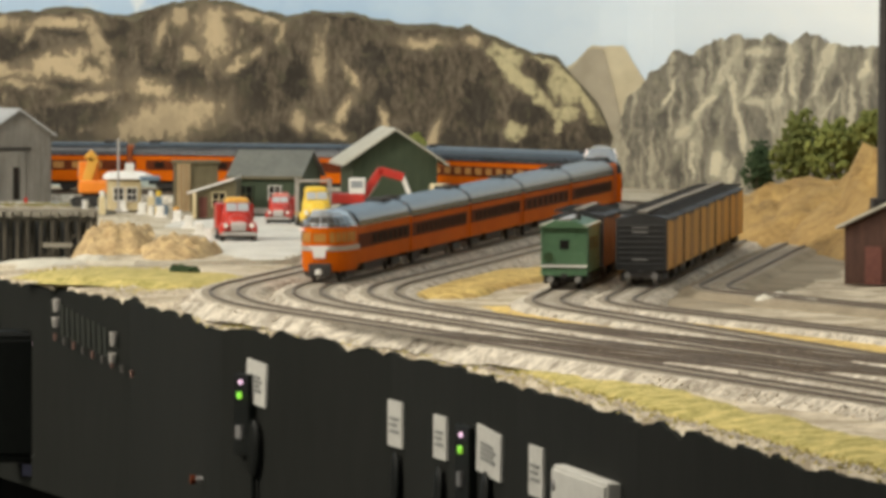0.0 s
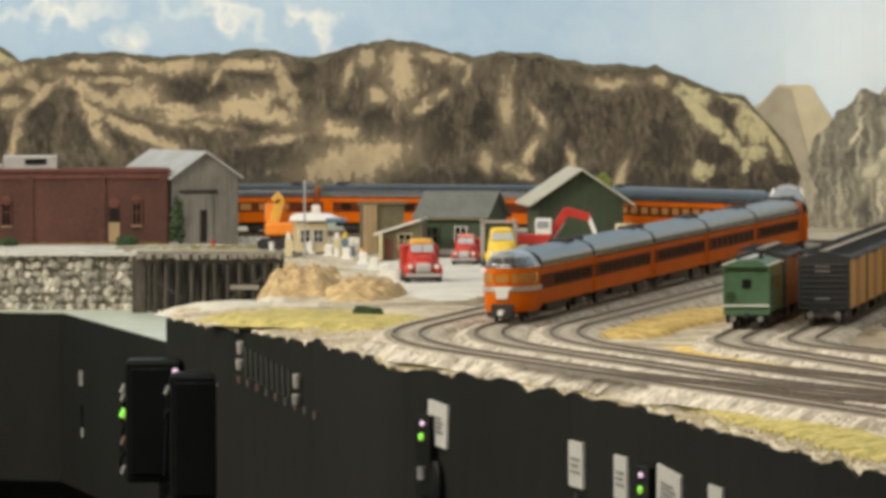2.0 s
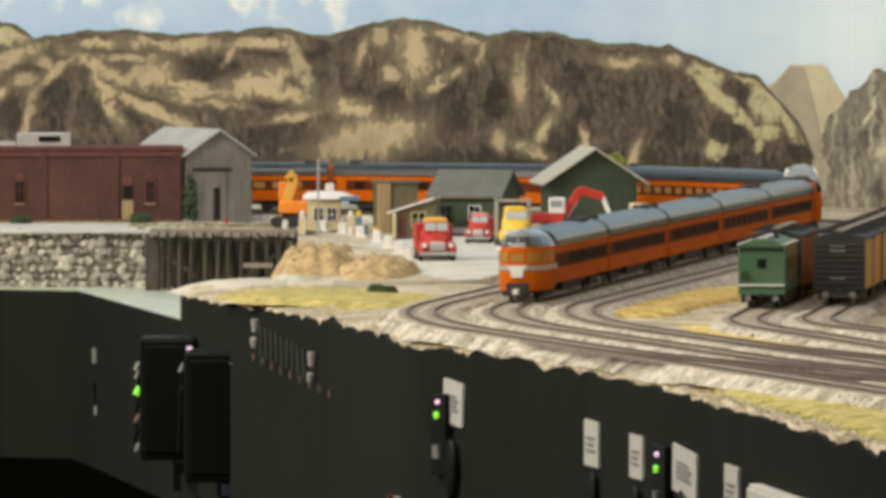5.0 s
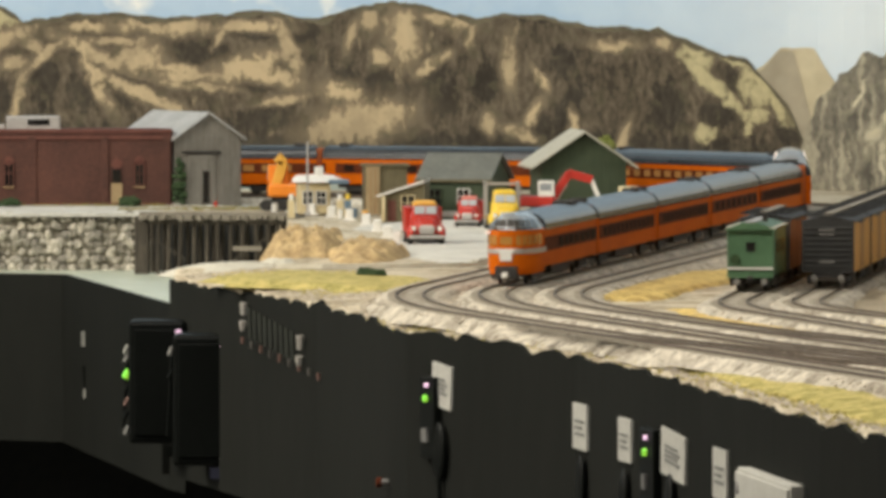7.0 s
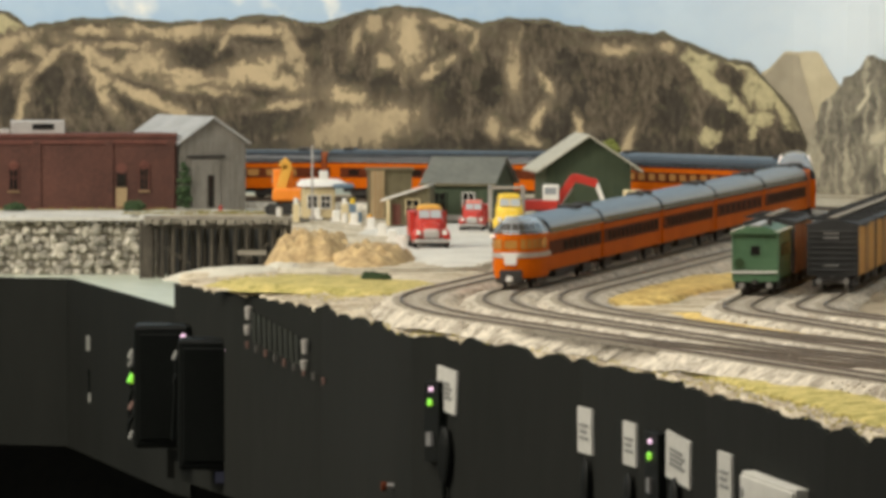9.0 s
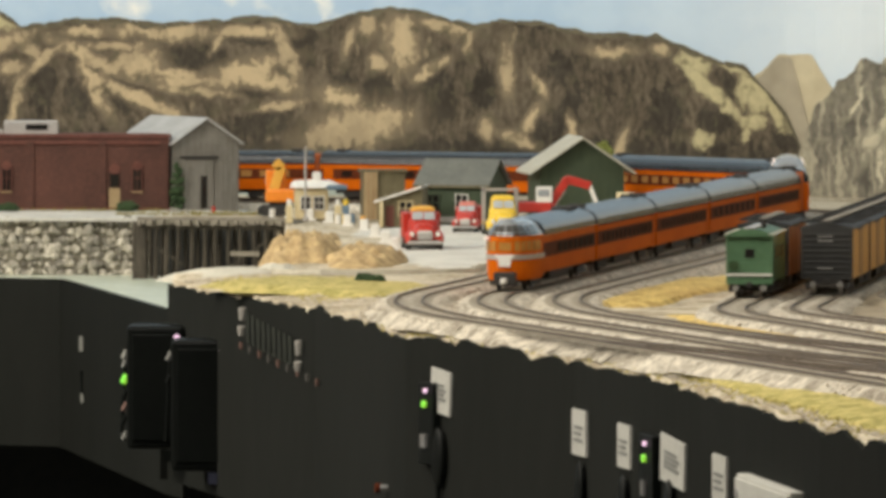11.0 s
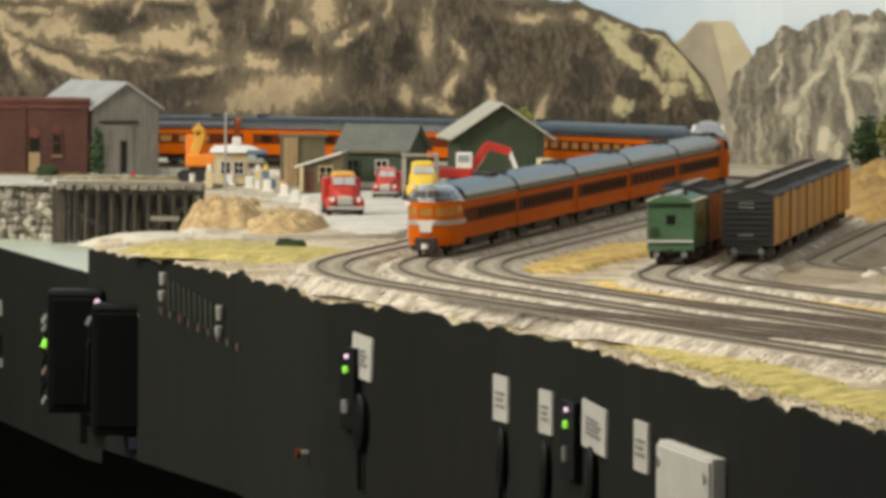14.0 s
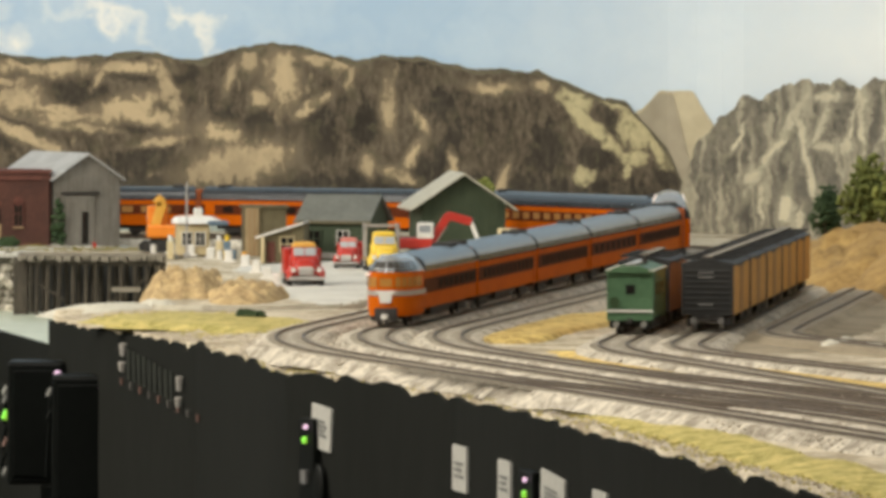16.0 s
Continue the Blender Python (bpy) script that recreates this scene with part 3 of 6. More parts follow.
def lumps(bm, centre, size, count, r, seed, squash=0.8):
    """Many small uneven clumps in an ellipsoid."""
    rnd = random.Random(seed)
    c = Vector(centre)
    for _ in range(count):
        while True:
            q = Vector([rnd.uniform(-1, 1) for _ in range(3)])
            if 0.3 < q.length < 1:
                break
        p = c + Vector((q.x * size[0], q.y * size[1], q.z * size[2]))
        k = r * rnd.uniform(0.5, 1.3)
        m = Matrix.Translation(p) @ Euler([rnd.uniform(0, 6) for _ in range(3)]).to_matrix().to_4x4() @ Matrix.Diagonal((k, k * rnd.uniform(0.6, 1), k * squash, 1))
        res = bmesh.ops.create_icosphere(bm, subdivisions=1, radius=1, matrix=m)
        for v in res["verts"]:
            v.co += Vector([rnd.uniform(-0.25, 0.25) * k for _ in range(3)])
    return bm


# ---- plan: lines of the tracks and the front edge ----


def fillet(pts, radii, step=0.012):
    """A polyline with its corners rounded, sampled evenly."""
    pts = [Vector(p) for p in pts]
    raw = [pts[0]]
    for i in range(1, len(pts) - 1):
        a, v, b = pts[i - 1], pts[i], pts[i + 1]
        d0, d1 = (v - a).normalized(), (b - v).normalized()
        turn = d0.angle(d1)
        t = radii[i - 1] * math.tan(turn / 2)
        s, e = v - d0 * t, v + d1 * t
        bis = (d1 - d0).normalized()
        c = v + bis * radii[i - 1] / math.cos(turn / 2)
        n = 24
        for k in range(n + 1):
            w = k / n
            q = (s - c).lerp(e - c, w)
            # even turning
            ang = turn * w
            sgn = 1 if d0.cross(d1) > 0 else -1
            q = (s - c).copy()
            q.rotate(Matrix.Rotation(sgn * ang, 2))
            raw.append(c + q)
    raw.append(pts[-1])
    out, left = [raw[0]], step
    for a, b in zip(raw, raw[1:]):
        d = (b - a).length
        pos = 0.0
        while d - pos >= left:
            pos += left
            out.append(a.lerp(b, pos / d))
            left = step
        left -= d - pos
    return out


MAIN_A = fillet([(0.604, 2.4), (-0.045, 4.66), (0.353, 6.97), (-0.9, 6.97)], [0.97, 0.47])
MAIN_B = fillet([(0.640, 2.4), (0.0105, 4.667), (0.412, 7.03), (-0.9, 7.03)], [0.92, 0.52])
MAIN_C = fillet([(0.700, 2.4), (0.058, 4.67), (0.49, 7.09), (-0.9, 7.09)], [0.90, 0.57])
YARD_A = fillet([(0.68, 2.4), (0.174, 4.56), (0.392, 6.25)], [0.5])
YARD_B = fillet([(0.76, 2.95), (0.219, 4.56), (0.445, 6.25)], [0.4])
YARD_C = fillet([(0.80, 3.35), (0.293, 4.78), (0.455, 5.90)], [0.3])
EDGE = [(0.47, 2.3), (0.262, 3.054), (0.181, 3.521), (0.135, 3.851), (0.076, 4.182), (-0.022, 4.425), (-0.083, 4.824), (-0.198, 5.302)]


def edge_x(y):
    return float(np.interp(y, [p[1] for p in EDGE], [p[0] for p in EDGE]))


def side(pts, i):
    a, b = pts[max(0, i - 1)], pts[min(len(pts) - 1, i + 1)]
    d = (b - a).normalized()
    return Vector((d.y, -d.x))


# ---- room ----
def slab(name, x0, x1, y0, y1, z0, z1, material, label, cat):
    return tagged(part(name, B(x0, x1, y0, y1, z0, z1), material), label, cat, kind="structure")


slab("floor", -3.2, 3.2, -1.6, 8.6, -0.05, 0.0, "carpet", "grey carpeted floor of the layout room", "floor")
slab("ceiling", -3.2, 3.2, -1.6, 8.6, 2.8, 2.86, "plaster", "plain painted ceiling of the layout room", "ceiling")
slab("wall_south", -3.2, 3.2, -1.7, -1.6, 0, 2.8, "plaster", "plain painted wall behind the aisle", "wall")
slab("wall_west", -3.3, -3.2, -1.6, 8.6, 0, 2.8, "plaster", "plain painted wall", "wall")
slab("wall_east", 3.2, 3.3, -1.6, 8.6, 0, 2.8, "plaster", "plain painted wall", "wall")
slab("wall_north", -3.2, 3.2, 8.6, 8.7, 0, 2.8, "plaster", "plain painted wall behind the backdrop", "wall")

# ---- backdrop: a sky-painted board that bends at a corner, with painted hills ----
BACK = fillet([(-2.2, 7.45), (0.400, 7.45), (1.55, 5.45)], [0.10], step=0.03)


def on_back(s, z, out):
    """A place on the backdrop's face: metres to the right of the plan's middle line, height over the rails."""
    i0 = min(range(len(BACK)), key=lambda i: abs(BACK[i].x) + (9 if BACK[i].y < 7.4 else 0))
    k = i0 + s / 0.03
    k = max(0.0, min(len(BACK) - 1.001, k))
    i = int(k)
    p = BACK[i].lerp(BACK[i + 1], k - i)
    n = side(BACK, i)
    return Vector((p.x + n.x * out, p.y + n.y * out, RAIL + z))


bm = bmesh.new()
rings = []
for i, p in enumerate(BACK):
    n = side(BACK, i)
    rings.append([(p.x, p.y, 0.7), (p.x, p.y, 2.5), (p.x - n.x * 0.012, p.y - n.y * 0.012, 2.5), (p.x - n.x * 0.012, p.y - n.y * 0.012, 0.7)])
loft(bm, rings)
backdrop = tagged(part("backdrop", bm, "sky"), "curved backdrop board painted with sky and dry hills", "backdrop", kind="structure")


def flat_hill(name, s0, s1, ridge, material, out, rough, seed, base=-0.03, lift=0.0):
    """A hill painted flat on the board under a ridge line (place, height)."""
    bm = bmesh.new()
    n = int((s1 - s0) / 0.003)
    lo, hi = [], []
    for i in range(n + 1):
        s = s0 + (s1 - s0) * i / n
        h = lift + float(np.interp(s, [q[0] for q in ridge], [q[1] for q in ridge])) + rough * noise.fractal(Vector((s * 40, seed, 0)), 0.8, 2.0, 5)
        lo.append(bm.verts.new(on_back(s, base, out)))
        hi.append(bm.verts.new(on_back(s, max(base + 0.001, h), out)))
    for i in range(n):
        bm.faces.new((lo[i], lo[i + 1], hi[i + 1], hi[i]))
    return part(name, bm, material, backdrop)


WEST_RIDGE = [(-0.621, 0.174), (-0.471, 0.181), (-0.437, 0.178), (-0.414, 0.164), (-0.368, 0.169), (-0.322, 0.172), (-0.282, 0.166), (-0.236, 0.169), (-0.174, 0.174), (-0.117, 0.165), (-0.071, 0.179), (-0.054, 0.182), (-0.019, 0.181), (0.021, 0.171), (0.044, 0.164), (0.061, 0.171), (0.101, 0.169), (0.147, 0.162), (0.158, 0.157), (0.227, 0.156), (0.273, 0.137), (0.319, 0.122), (0.342, 0.099), (0.364, 0.071), (0.376, 0.042)]
EAST_RIDGE = [(0.376, 0.042), (0.393, 0.082), (0.419, 0.108), (0.439, 0.120), (0.468, 0.133), (0.496, 0.129), (0.532, 0.142), (0.580, 0.151), (0.602, 0.145), (0.635, 0.149), (0.672, 0.141), (0.699, 0.153), (0.750, 0.142), (0.804, 0.138), (0.901, 0.148)]
flat_hill("far_hill", 0.30, 0.45, [(0.30, 0.10), (0.335, 0.118), (0.352, 0.137), (0.386, 0.137), (0.408, 0.105), (0.45, 0.05)], "farhill", 0.002, 0.002, 5)
flat_hill("far_hill_shade", 0.30, 0.40, [(0.30, 0.09), (0.335, 0.116), (0.350, 0.134), (0.366, 0.134), (0.385, 0.06), (0.40, 0.0)], "farhill_dark", 0.003, 0.001, 6)
flat_hill("dark_ridge", -1.6, 0.380, WEST_RIDGE, "ridge", 0.004, 0.004, 2, lift=0.001)
flat_hill("scrub_hill", -1.6, 0.384, WEST_RIDGE, "scrub", 0.006, 0.005, 3, lift=-0.004)
flat_hill("grey_rock_hill", 0.360, 1.5, [(0.360, -0.02)] + EAST_RIDGE, "greyrock", 0.009, 0.006, 4)
bm = bmesh.new()
n = 40
lo = [bm.verts.new(on_back(-1.0 + 1.2 * i / n, -0.03, 0.011)) for i in range(n + 1)]
hi = [bm.verts.new(on_back(-1.0 + 1.2 * i / n, 0.020 + 0.002 * math.sin(i), 0.011)) for i in range(n + 1)]
for i in range(n):
    bm.faces.new((lo[i], lo[i + 1], hi[i + 1], hi[i]))
part("painted_lake", bm, "lake", backdrop)

# ---- the layout's ground ----


def left_edge(y):
    """The land's left edge, down the front and along the cove."""
    if y <= 5.302:
        return edge_x(y) + 0.0034
    return float(np.interp(y, [5.302, 5.33, 5.50, 5.70, 6.2, 6.50, 6.641, 6.659, 7.5], [-0.195, -0.185, -0.135, -0.105, -0.13, -0.138, -0.15, -1.6, -1.6]))


def lie(x, y):
    """Height of the land over the rail tops."""
    h = -0.007 + 0.0015 * noise.fractal(Vector((x * 14, y * 14, 0.5)), 1.0, 2.0, 3)
    d = x - left_edge(y)
    if y < 5.3:
        h -= 0.005 * max(0.0, 1 - d / 0.05)
        h += 0.0022 * max(0.0, 1 - d / 0.016) * noise.fractal(Vector((x * 60, y * 60, 2.0)), 0.8, 2.0, 3)
    return h


bm = bmesh.new()
cols = [0, 0.004, 0.012, 0.022, 0.035, 0.05, 0.07, 0.09, 0.12, 0.15, 0.19, 0.24, 0.3, 0.38, 0.48, 0.6, 0.8, 1.1, 1.5, 3.0]
prev = None
y = 2.3
while y <= 7.45:
    L = left_edge(y)
    row = [bm.verts.new((L, y, RAIL - 0.075))]
    for c in cols:
        x = min(1.45, L + c)
        row.append(bm.verts.new((x, y, RAIL + lie(x, y))))
    if prev:
        for i in range(len(row) - 1):
            bm.faces.new((prev[i], prev[i + 1], row[i + 1], row[i]))
    prev = row
    y += 0.01
tagged(part("ground", bm, "gravel", smooth=True), "tan gravel ground of the model railway", "ground", kind="structure")
bm = bmesh.new()
shore = [(-0.192, 5.35), (-0.192, 5.85), (-0.216, 5.886), (-0.333, 6.507), (-0.396, 6.538), (-1.3, 6.568), (-1.3, 6.72), (-0.08, 6.72), (-0.08, 5.35)]
loft(bm, [[(x, y, RAIL + z) for x, y in shore] for z in (-0.075, -0.057)])
tagged(part("water", bm, "water"), "pale green water of the painted cove", "water", kind="structure")


def blob(name, x, y, rx, ry, turn, z, material, seed, label, cat, dome=0.002, ragged=0.4):
    """A low ragged sheet of ground cover."""
    bm = bmesh.new()
    n, rings_ = 40, 6
    c = bm.verts.new((x, y, RAIL + z + dome))
    prev = None
    for k in range(1, rings_ + 1):
        u = k / rings_
        row = []
        for i in range(n):
            a = 2 * math.pi * i / n
            r = u * (1 + ragged * noise.fractal(Vector((math.cos(a) * 1.8, math.sin(a) * 1.8, seed)), 0.9, 2.0, 4))
            px, py = math.cos(a) * rx * r, math.sin(a) * ry * r
            qx, qy = px * math.cos(turn) - py * math.sin(turn), px * math.sin(turn) + py * math.cos(turn)
            row.append(bm.verts.new((x + qx, y + qy, RAIL + z + dome * (1 - u * u) + (-0.004 if k == rings_ else 0))))
        for i in range(n):
            j = (i + 1) % n
            if prev:
                bm.faces.new((prev[i], prev[j], row[j], row[i]))
            else:
                bm.faces.new((c, row[i], row[j]))
        prev = row
    return tagged(part(name, bm, material, smooth=True), label, cat, kind="structure")


# dark sheet under and right of the boxcars, includes their painted shadow
blob("yard_ground", 0.36, 5.30, 0.085, 0.62, -0.14, -0.0065, "cinder", 3, "cinder ground of the freight yard, darkened for the boxcars' shadow", "ground")
blob("grass_patch", 0.158, 5.00, 0.036, 0.27, -0.20, -0.0048, "grass_y", 8, "yellow dry grass between the yard and main tracks", "grass")
blob("grass_patch", 0.300, 4.10, 0.060, 0.62, 0.26, -0.0058, "grass_y", 9, "yellow dry grass between the yard tracks", "grass")
blob("grass_patch", -0.075, 5.08, 0.075, 0.16, 0.35, -0.0050, "grass_g", 10, "green and yellow grass beside the curve", "grass")
blob("road", 0.018, 5.86, 0.066, 0.50, 0.0, -0.0055, "road", 14, "pale concrete road between the sheds and the tracks", "road", 0.001, 0.15)
blob("road", 0.07, 6.25, 0.16, 0.22, 0.0, -0.0058, "road", 15, "pale concrete yard in front of the depot", "road", 0.001, 0.15)
blob("ground_left", -0.55, 6.86, 0.42, 0.20, 0.0, -0.0052, "road", 16, "pale gravel yard round the brick building", "ground", 0.001, 0.1)


def strip(name, off0, off1, z, material, seed, label):
    """Ground cover along the front edge."""
    bm = bmesh.new()
    prev = None
    y = 2.3
    while y < 4.15:
        w = 0.012 * noise.fractal(Vector((y * 9, seed, 0)), 1.0, 2.0, 4)
        x0, x1 = edge_x(y) + off0, edge_x(y) + off1 + w
        row = [bm.verts.new((x0 + (x1 - x0) * k / 5, y, RAIL + lie(x0 + (x1 - x0) * k / 5, y) + z * (1 if 0 < k < 5 else -1))) for k in range(6)]
        if prev:
            for a in range(5):
                bm.faces.new((prev[a], prev[a + 1], row[a + 1], row[a]))
        prev = row
        y += 0.02
    return tagged(part(name, bm, material, smooth=True), label, "grass", kind="structure")


strip("grass_verge", 0.009, 0.056, 0.0018, "grass_g", 3, "yellow and green grass along the front edge")
# tufts of grass
bm = bmesh.new()
rnd = random.Random(5)
for i in range(5200):
    if i % 4 < 3:
        y = rnd.uniform(2.5, 4.6)
        x = edge_x(y) + abs(rnd.gauss(0.022, 0.010))
    else:
        y = rnd.uniform(4.90, 5.26)
        x = edge_x(y) + rnd.uniform(0.02, 0.12)
    h = rnd.uniform(0.0006, 0.0018)
    z = RAIL + lie(x, y) + 0.0004
    a = rnd.uniform(0, 6.3)
    w = rnd.uniform(0.0006, 0.0014)
    vs = [bm.verts.new((x + math.cos(a + k) * w, y + math.sin(a + k) * w, z)) for k in (0, 2.1, 4.2)] + [bm.verts.new((x + rnd.uniform(-1, 1) * 0.001, y, z + h))]
    for k in range(3):
        bm.faces.new((vs[k], vs[(k + 1) % 3], vs[3]))
tagged(part("grass_tufts", bm, "grass_g"), "short tufts of dry yellow-green model grass", "grass", kind="stuff")

# ---- tracks ----


def track(name, pts, label, bed=True, cover="ballast"):
    th = thing(name, label, "railway track", kind="structure")
    bm = bmesh.new()
    prev = None
    for i, p in enumerate(pts):
        n = side(pts, i)
        row = []
        for o, z in ((-0.028, -0.0085), (-0.019, -0.0019), (0, -0.0013), (0.019, -0.0019), (0.028, -0.0085)):
            wob = 0.002 * noise.noise(Vector((p.x * 60 + o * 40, p.y * 60, 1)))
            q = Vector((p.x + n.x * (o + wob), p.y + n.y * (o + wob)))
            if q.y < 5.3 and q.x < edge_x(q.y) + 0.012:
                q.x = max(q.x, edge_x(q.y) + 0.004)
                z = min(z, -0.0135 + 0.45 * (q.x - edge_x(q.y)))
            row.append(bm.verts.new((q.x, q.y, RAIL + z)))
        if prev:
            for a in range(4):
                bm.faces.new((prev[a], prev[a + 1], row[a + 1], row[a]))
        prev = row
    if bed:
        part("roadbed", bm, cover, th, "pale stone ballast" if cover == "ballast" else "dark cinder bed", smooth=True)
    else:
        bm.free()
    for o in (-0.00875, 0.00875):
        rings = []
        for i, p in enumerate(pts):
            n = side(pts, i)
            rings.append([(p.x + n.x * (o + d), p.y + n.y * (o + d), RAIL + z) for d, z in ((-0.0008, 0), (0.0008, 0), (0.0008, -0.0026), (-0.0008, -0.0026))])
        part("rail", loft(bmesh.new(), rings), "rail", th, "rusty brown rail")
    if not bed:
        return
    vs, fs = [], []
    rnd = random.Random(len(pts))
    step = 0.0078
    total = (len(pts) - 1) * 0.012
    for k in range(int(total / step)):
        u = k * step / 0.012
        i = min(int(u), len(pts) - 2)
        p = pts[i].lerp(pts[i + 1], u - i)
        n = side(pts, i)
        d = Vector((-n.y, n.x))
        hl, hw = 0.0145 + rnd.uniform(-0.0006, 0.0006), 0.0014
        b = len(vs)
        for z in (-0.00125, -0.0030):
            for sx, sy in ((-1, -1), (1, -1), (1, 1), (-1, 1)):
                q = p + n * hl * sx + d * hw * sy
                vs.append((q.x, q.y, RAIL + z))
        fs += [(b, b + 1, b + 2, b + 3), (b, b + 4, b + 5, b + 1), (b + 1, b + 5, b + 6, b + 2), (b + 2, b + 6, b + 7, b + 3), (b + 3, b + 7, b + 4, b)]
    me = bpy.data.meshes.new("ties")
    me.from_pydata(vs, [], fs)
    me.materials.append(M["tie"])
    o = new("ties", me)
    o.parent = th
    tagged(o, "dark wooden ties", kind="stuff")


track("track", MAIN_A, "outer main track curving past the front edge")
track("track", MAIN_B, "main track that carries the orange passenger train")
track("track", MAIN_C, "inner main track beside the yard")
track("track", YARD_A, "yard track under the green caboose")
track("track", YARD_B, "yard track under the boxcars")
track("track", YARD_C, "empty yard siding with rusty rails", cover="cinder")


def crossover(a, b, y0, y1):
    """Rails that lead from one track over to the next."""
    pa = min(a, key=lambda p: abs(p.y - y0) + (9 if p.y > 4.6 else 0))
    pb = min(b, key=lambda p: abs(p.y - y1) + (9 if p.y > 4.6 else 0))
    pts = []
    n = max(4, int((pb - pa).length / 0.012))
    for i in range(n + 1):
        w = i / n
        w2 = w * w * (3 - 2 * w)
        y = pa.y + (pb.y - pa.y) * w
        xa = float(np.interp(y, [p.y for p in reversed(a) if p.y < 4.6], [p.x for p in reversed(a) if p.y < 4.6])) if a[0].y > a[1].y else float(np.interp(y, [p.y for p in a if p.y < 4.6], [p.x for p in a if p.y < 4.6]))
        xb = float(np.interp(y, [p.y for p in b if p.y < 4.6], [p.x for p in b if p.y < 4.6]))
        pts.append(Vector((xa + (xb - xa) * w2, y)))
    track("turnout", pts, "crossover rails between two main tracks", bed=False)


crossover(MAIN_A, MAIN_B, 4.22, 3.72)
crossover(MAIN_B, MAIN_C, 4.12, 3.62)
crossover(MAIN_C, YARD_A, 4.30, 3.70)

# loose ballast stones on the shoulders and the front rim
STONE = mat("loose_ballast", (0.24, 0.20, 0.15), (0.62, 0.56, 0.47), 300, 0.95)
nt = STONE.node_tree
geo, hue, rng = nt.nodes.new("ShaderNodeNewGeometry"), nt.nodes.new("ShaderNodeHueSaturation"), nt.nodes.new("ShaderNodeMapRange")
rng.inputs[3].default_value, rng.inputs[4].default_value = 0.64, 1.22
nt.links.new(geo.outputs["Random Per Island"], rng.inputs[0])
nt.links.new(rng.outputs[0], hue.inputs["Value"])
hue.inputs["Color"].default_value = (0.55, 0.49, 0.40, 1)
nt.links.new(hue.outputs[0], nt.nodes["Principled BSDF"].inputs["Base Color"])
rnd = random.Random(21)
vs, fs = [], []


def pebble(x, y, z, r):
    k = len(vs)
    a = rnd.uniform(0, 6.3)
    for i in range(4):
        q = r * rnd.uniform(0.6, 1.2)
        vs.append((x + math.cos(a + i * 1.57) * q, y + math.sin(a + i * 1.57) * q * 1.6, z + rnd.uniform(-0.2, 0.2) * r))
    vs.append((x + rnd.uniform(-0.3, 0.3) * r, y, z + r * rnd.uniform(0.5, 1.0)))
    vs.append((x, y, z - r))
    for i in range(4):
        fs.append((k + i, k + (i + 1) % 4, k + 4))
        fs.append((k + (i + 1) % 4, k + i, k + 5))


for pts, count in ((MAIN_A, 5200), (MAIN_B, 2600), (MAIN_C, 2200), (YARD_A, 1400), (YARD_B, 1400)):
    near = [i for i, p in enumerate(pts) if p.y < 5.7]
    for _ in range(count):
        i = rnd.choice(near)
        p, n = pts[i], side(pts, i)
        o = rnd.choice((-1, 1)) * rnd.uniform(0.0115, 0.029)
        x, y = p.x + n.x * o, p.y + n.y * o + rnd.uniform(-0.006, 0.006)
        if y < 5.3 and x < edge_x(y) + 0.004:
            continue
        if y < 4.15 and x < edge_x(y) + 0.045:
            continue
        z = -0.0019 if abs(o) < 0.019 else -0.0019 - (abs(o) - 0.019) * 0.60
        if y < 5.3 and x < edge_x(y) + 0.014:
            z = -0.0115
        pebble(x, y, RAIL + z, rnd.uniform(0.0006, 0.0013))
for _ in range(2600):
    y = rnd.uniform(2.6, 5.29)
    x = edge_x(y) + 0.006 + abs(rnd.gauss(0, 0.005 if y < 4.3 else 0.03))
    pebble(x, y, RAIL + lie(x, y) + 0.0003, rnd.uniform(0.0006, 0.0014))
me = bpy.data.meshes.new("ballast_stones")
me.from_pydata(vs, [], fs)
me.materials.append(STONE)
tagged(new("ballast_stones", me), "loose pale ballast stones beside the rails", "ballast", kind="stuff")

# ---- fascia ----
bm = bmesh.new()
front, rear = [], []
y = 2.3
k = 0
while y <= 5.3021:
    x = edge_x(y)
    jag = -0.0138 + 0.0034 * math.exp(-((y - 4.50) / 0.28) ** 2) + 0.0040 * noise.fractal(Vector((y * 24, 3.7, 0)), 0.65, 2.0, 5) - 0.0075 * max(0, noise.noise(Vector((y * 38, 9, 0))) - 0.12)
    front.append([(x, y, RAIL - 0.155), (x, y, RAIL + jag), (x + 0.0030, y, RAIL + jag), (x + 0.0030, y, RAIL - 0.155)])
    y += 0.006
loft(bm, front)
fascia = tagged(part("fascia", bm, "fascia"), "black fascia panel with a ragged top edge", "fascia", kind="structure")
part("end_panel", B(-0.203, -0.195, 5.302, 5.92, RAIL - 0.155, RAIL - 0.058), "fascia", fascia)
bm = bmesh.new()
COVE = [(-0.205, 5.83), (-0.22, 5.878), (-0.337, 6.499), (-0.40, 6.53), (-1.3, 6.56)]
loft(bm, [[(x, y, RAIL - 0.205), (x, y, RAIL - 0.0565), (x + 0.004, y + 0.008, RAIL - 0.0565), (x + 0.004, y + 0.008, RAIL - 0.205)] for x, y in COVE])
tagged(part("fascia_cove", bm, "fascia"), "black fascia panel round the cove", "fascia", kind="structure")
# added sheet: the darkness of the open space is put into its colour
tagged(part("skirt", B(-1.6, 1.5, 6.9, 6.93, 0, RAIL - 0.09), "void"), "added black sheet for the dark open space under the layout", "curtain", kind="structure")
tagged(part("benchwork", B(-0.19, 1.4, 5.35, 7.40, RAIL - 0.12, RAIL - 0.078), "void"), "dark benchwork under the layout", "frame", kind="structure")
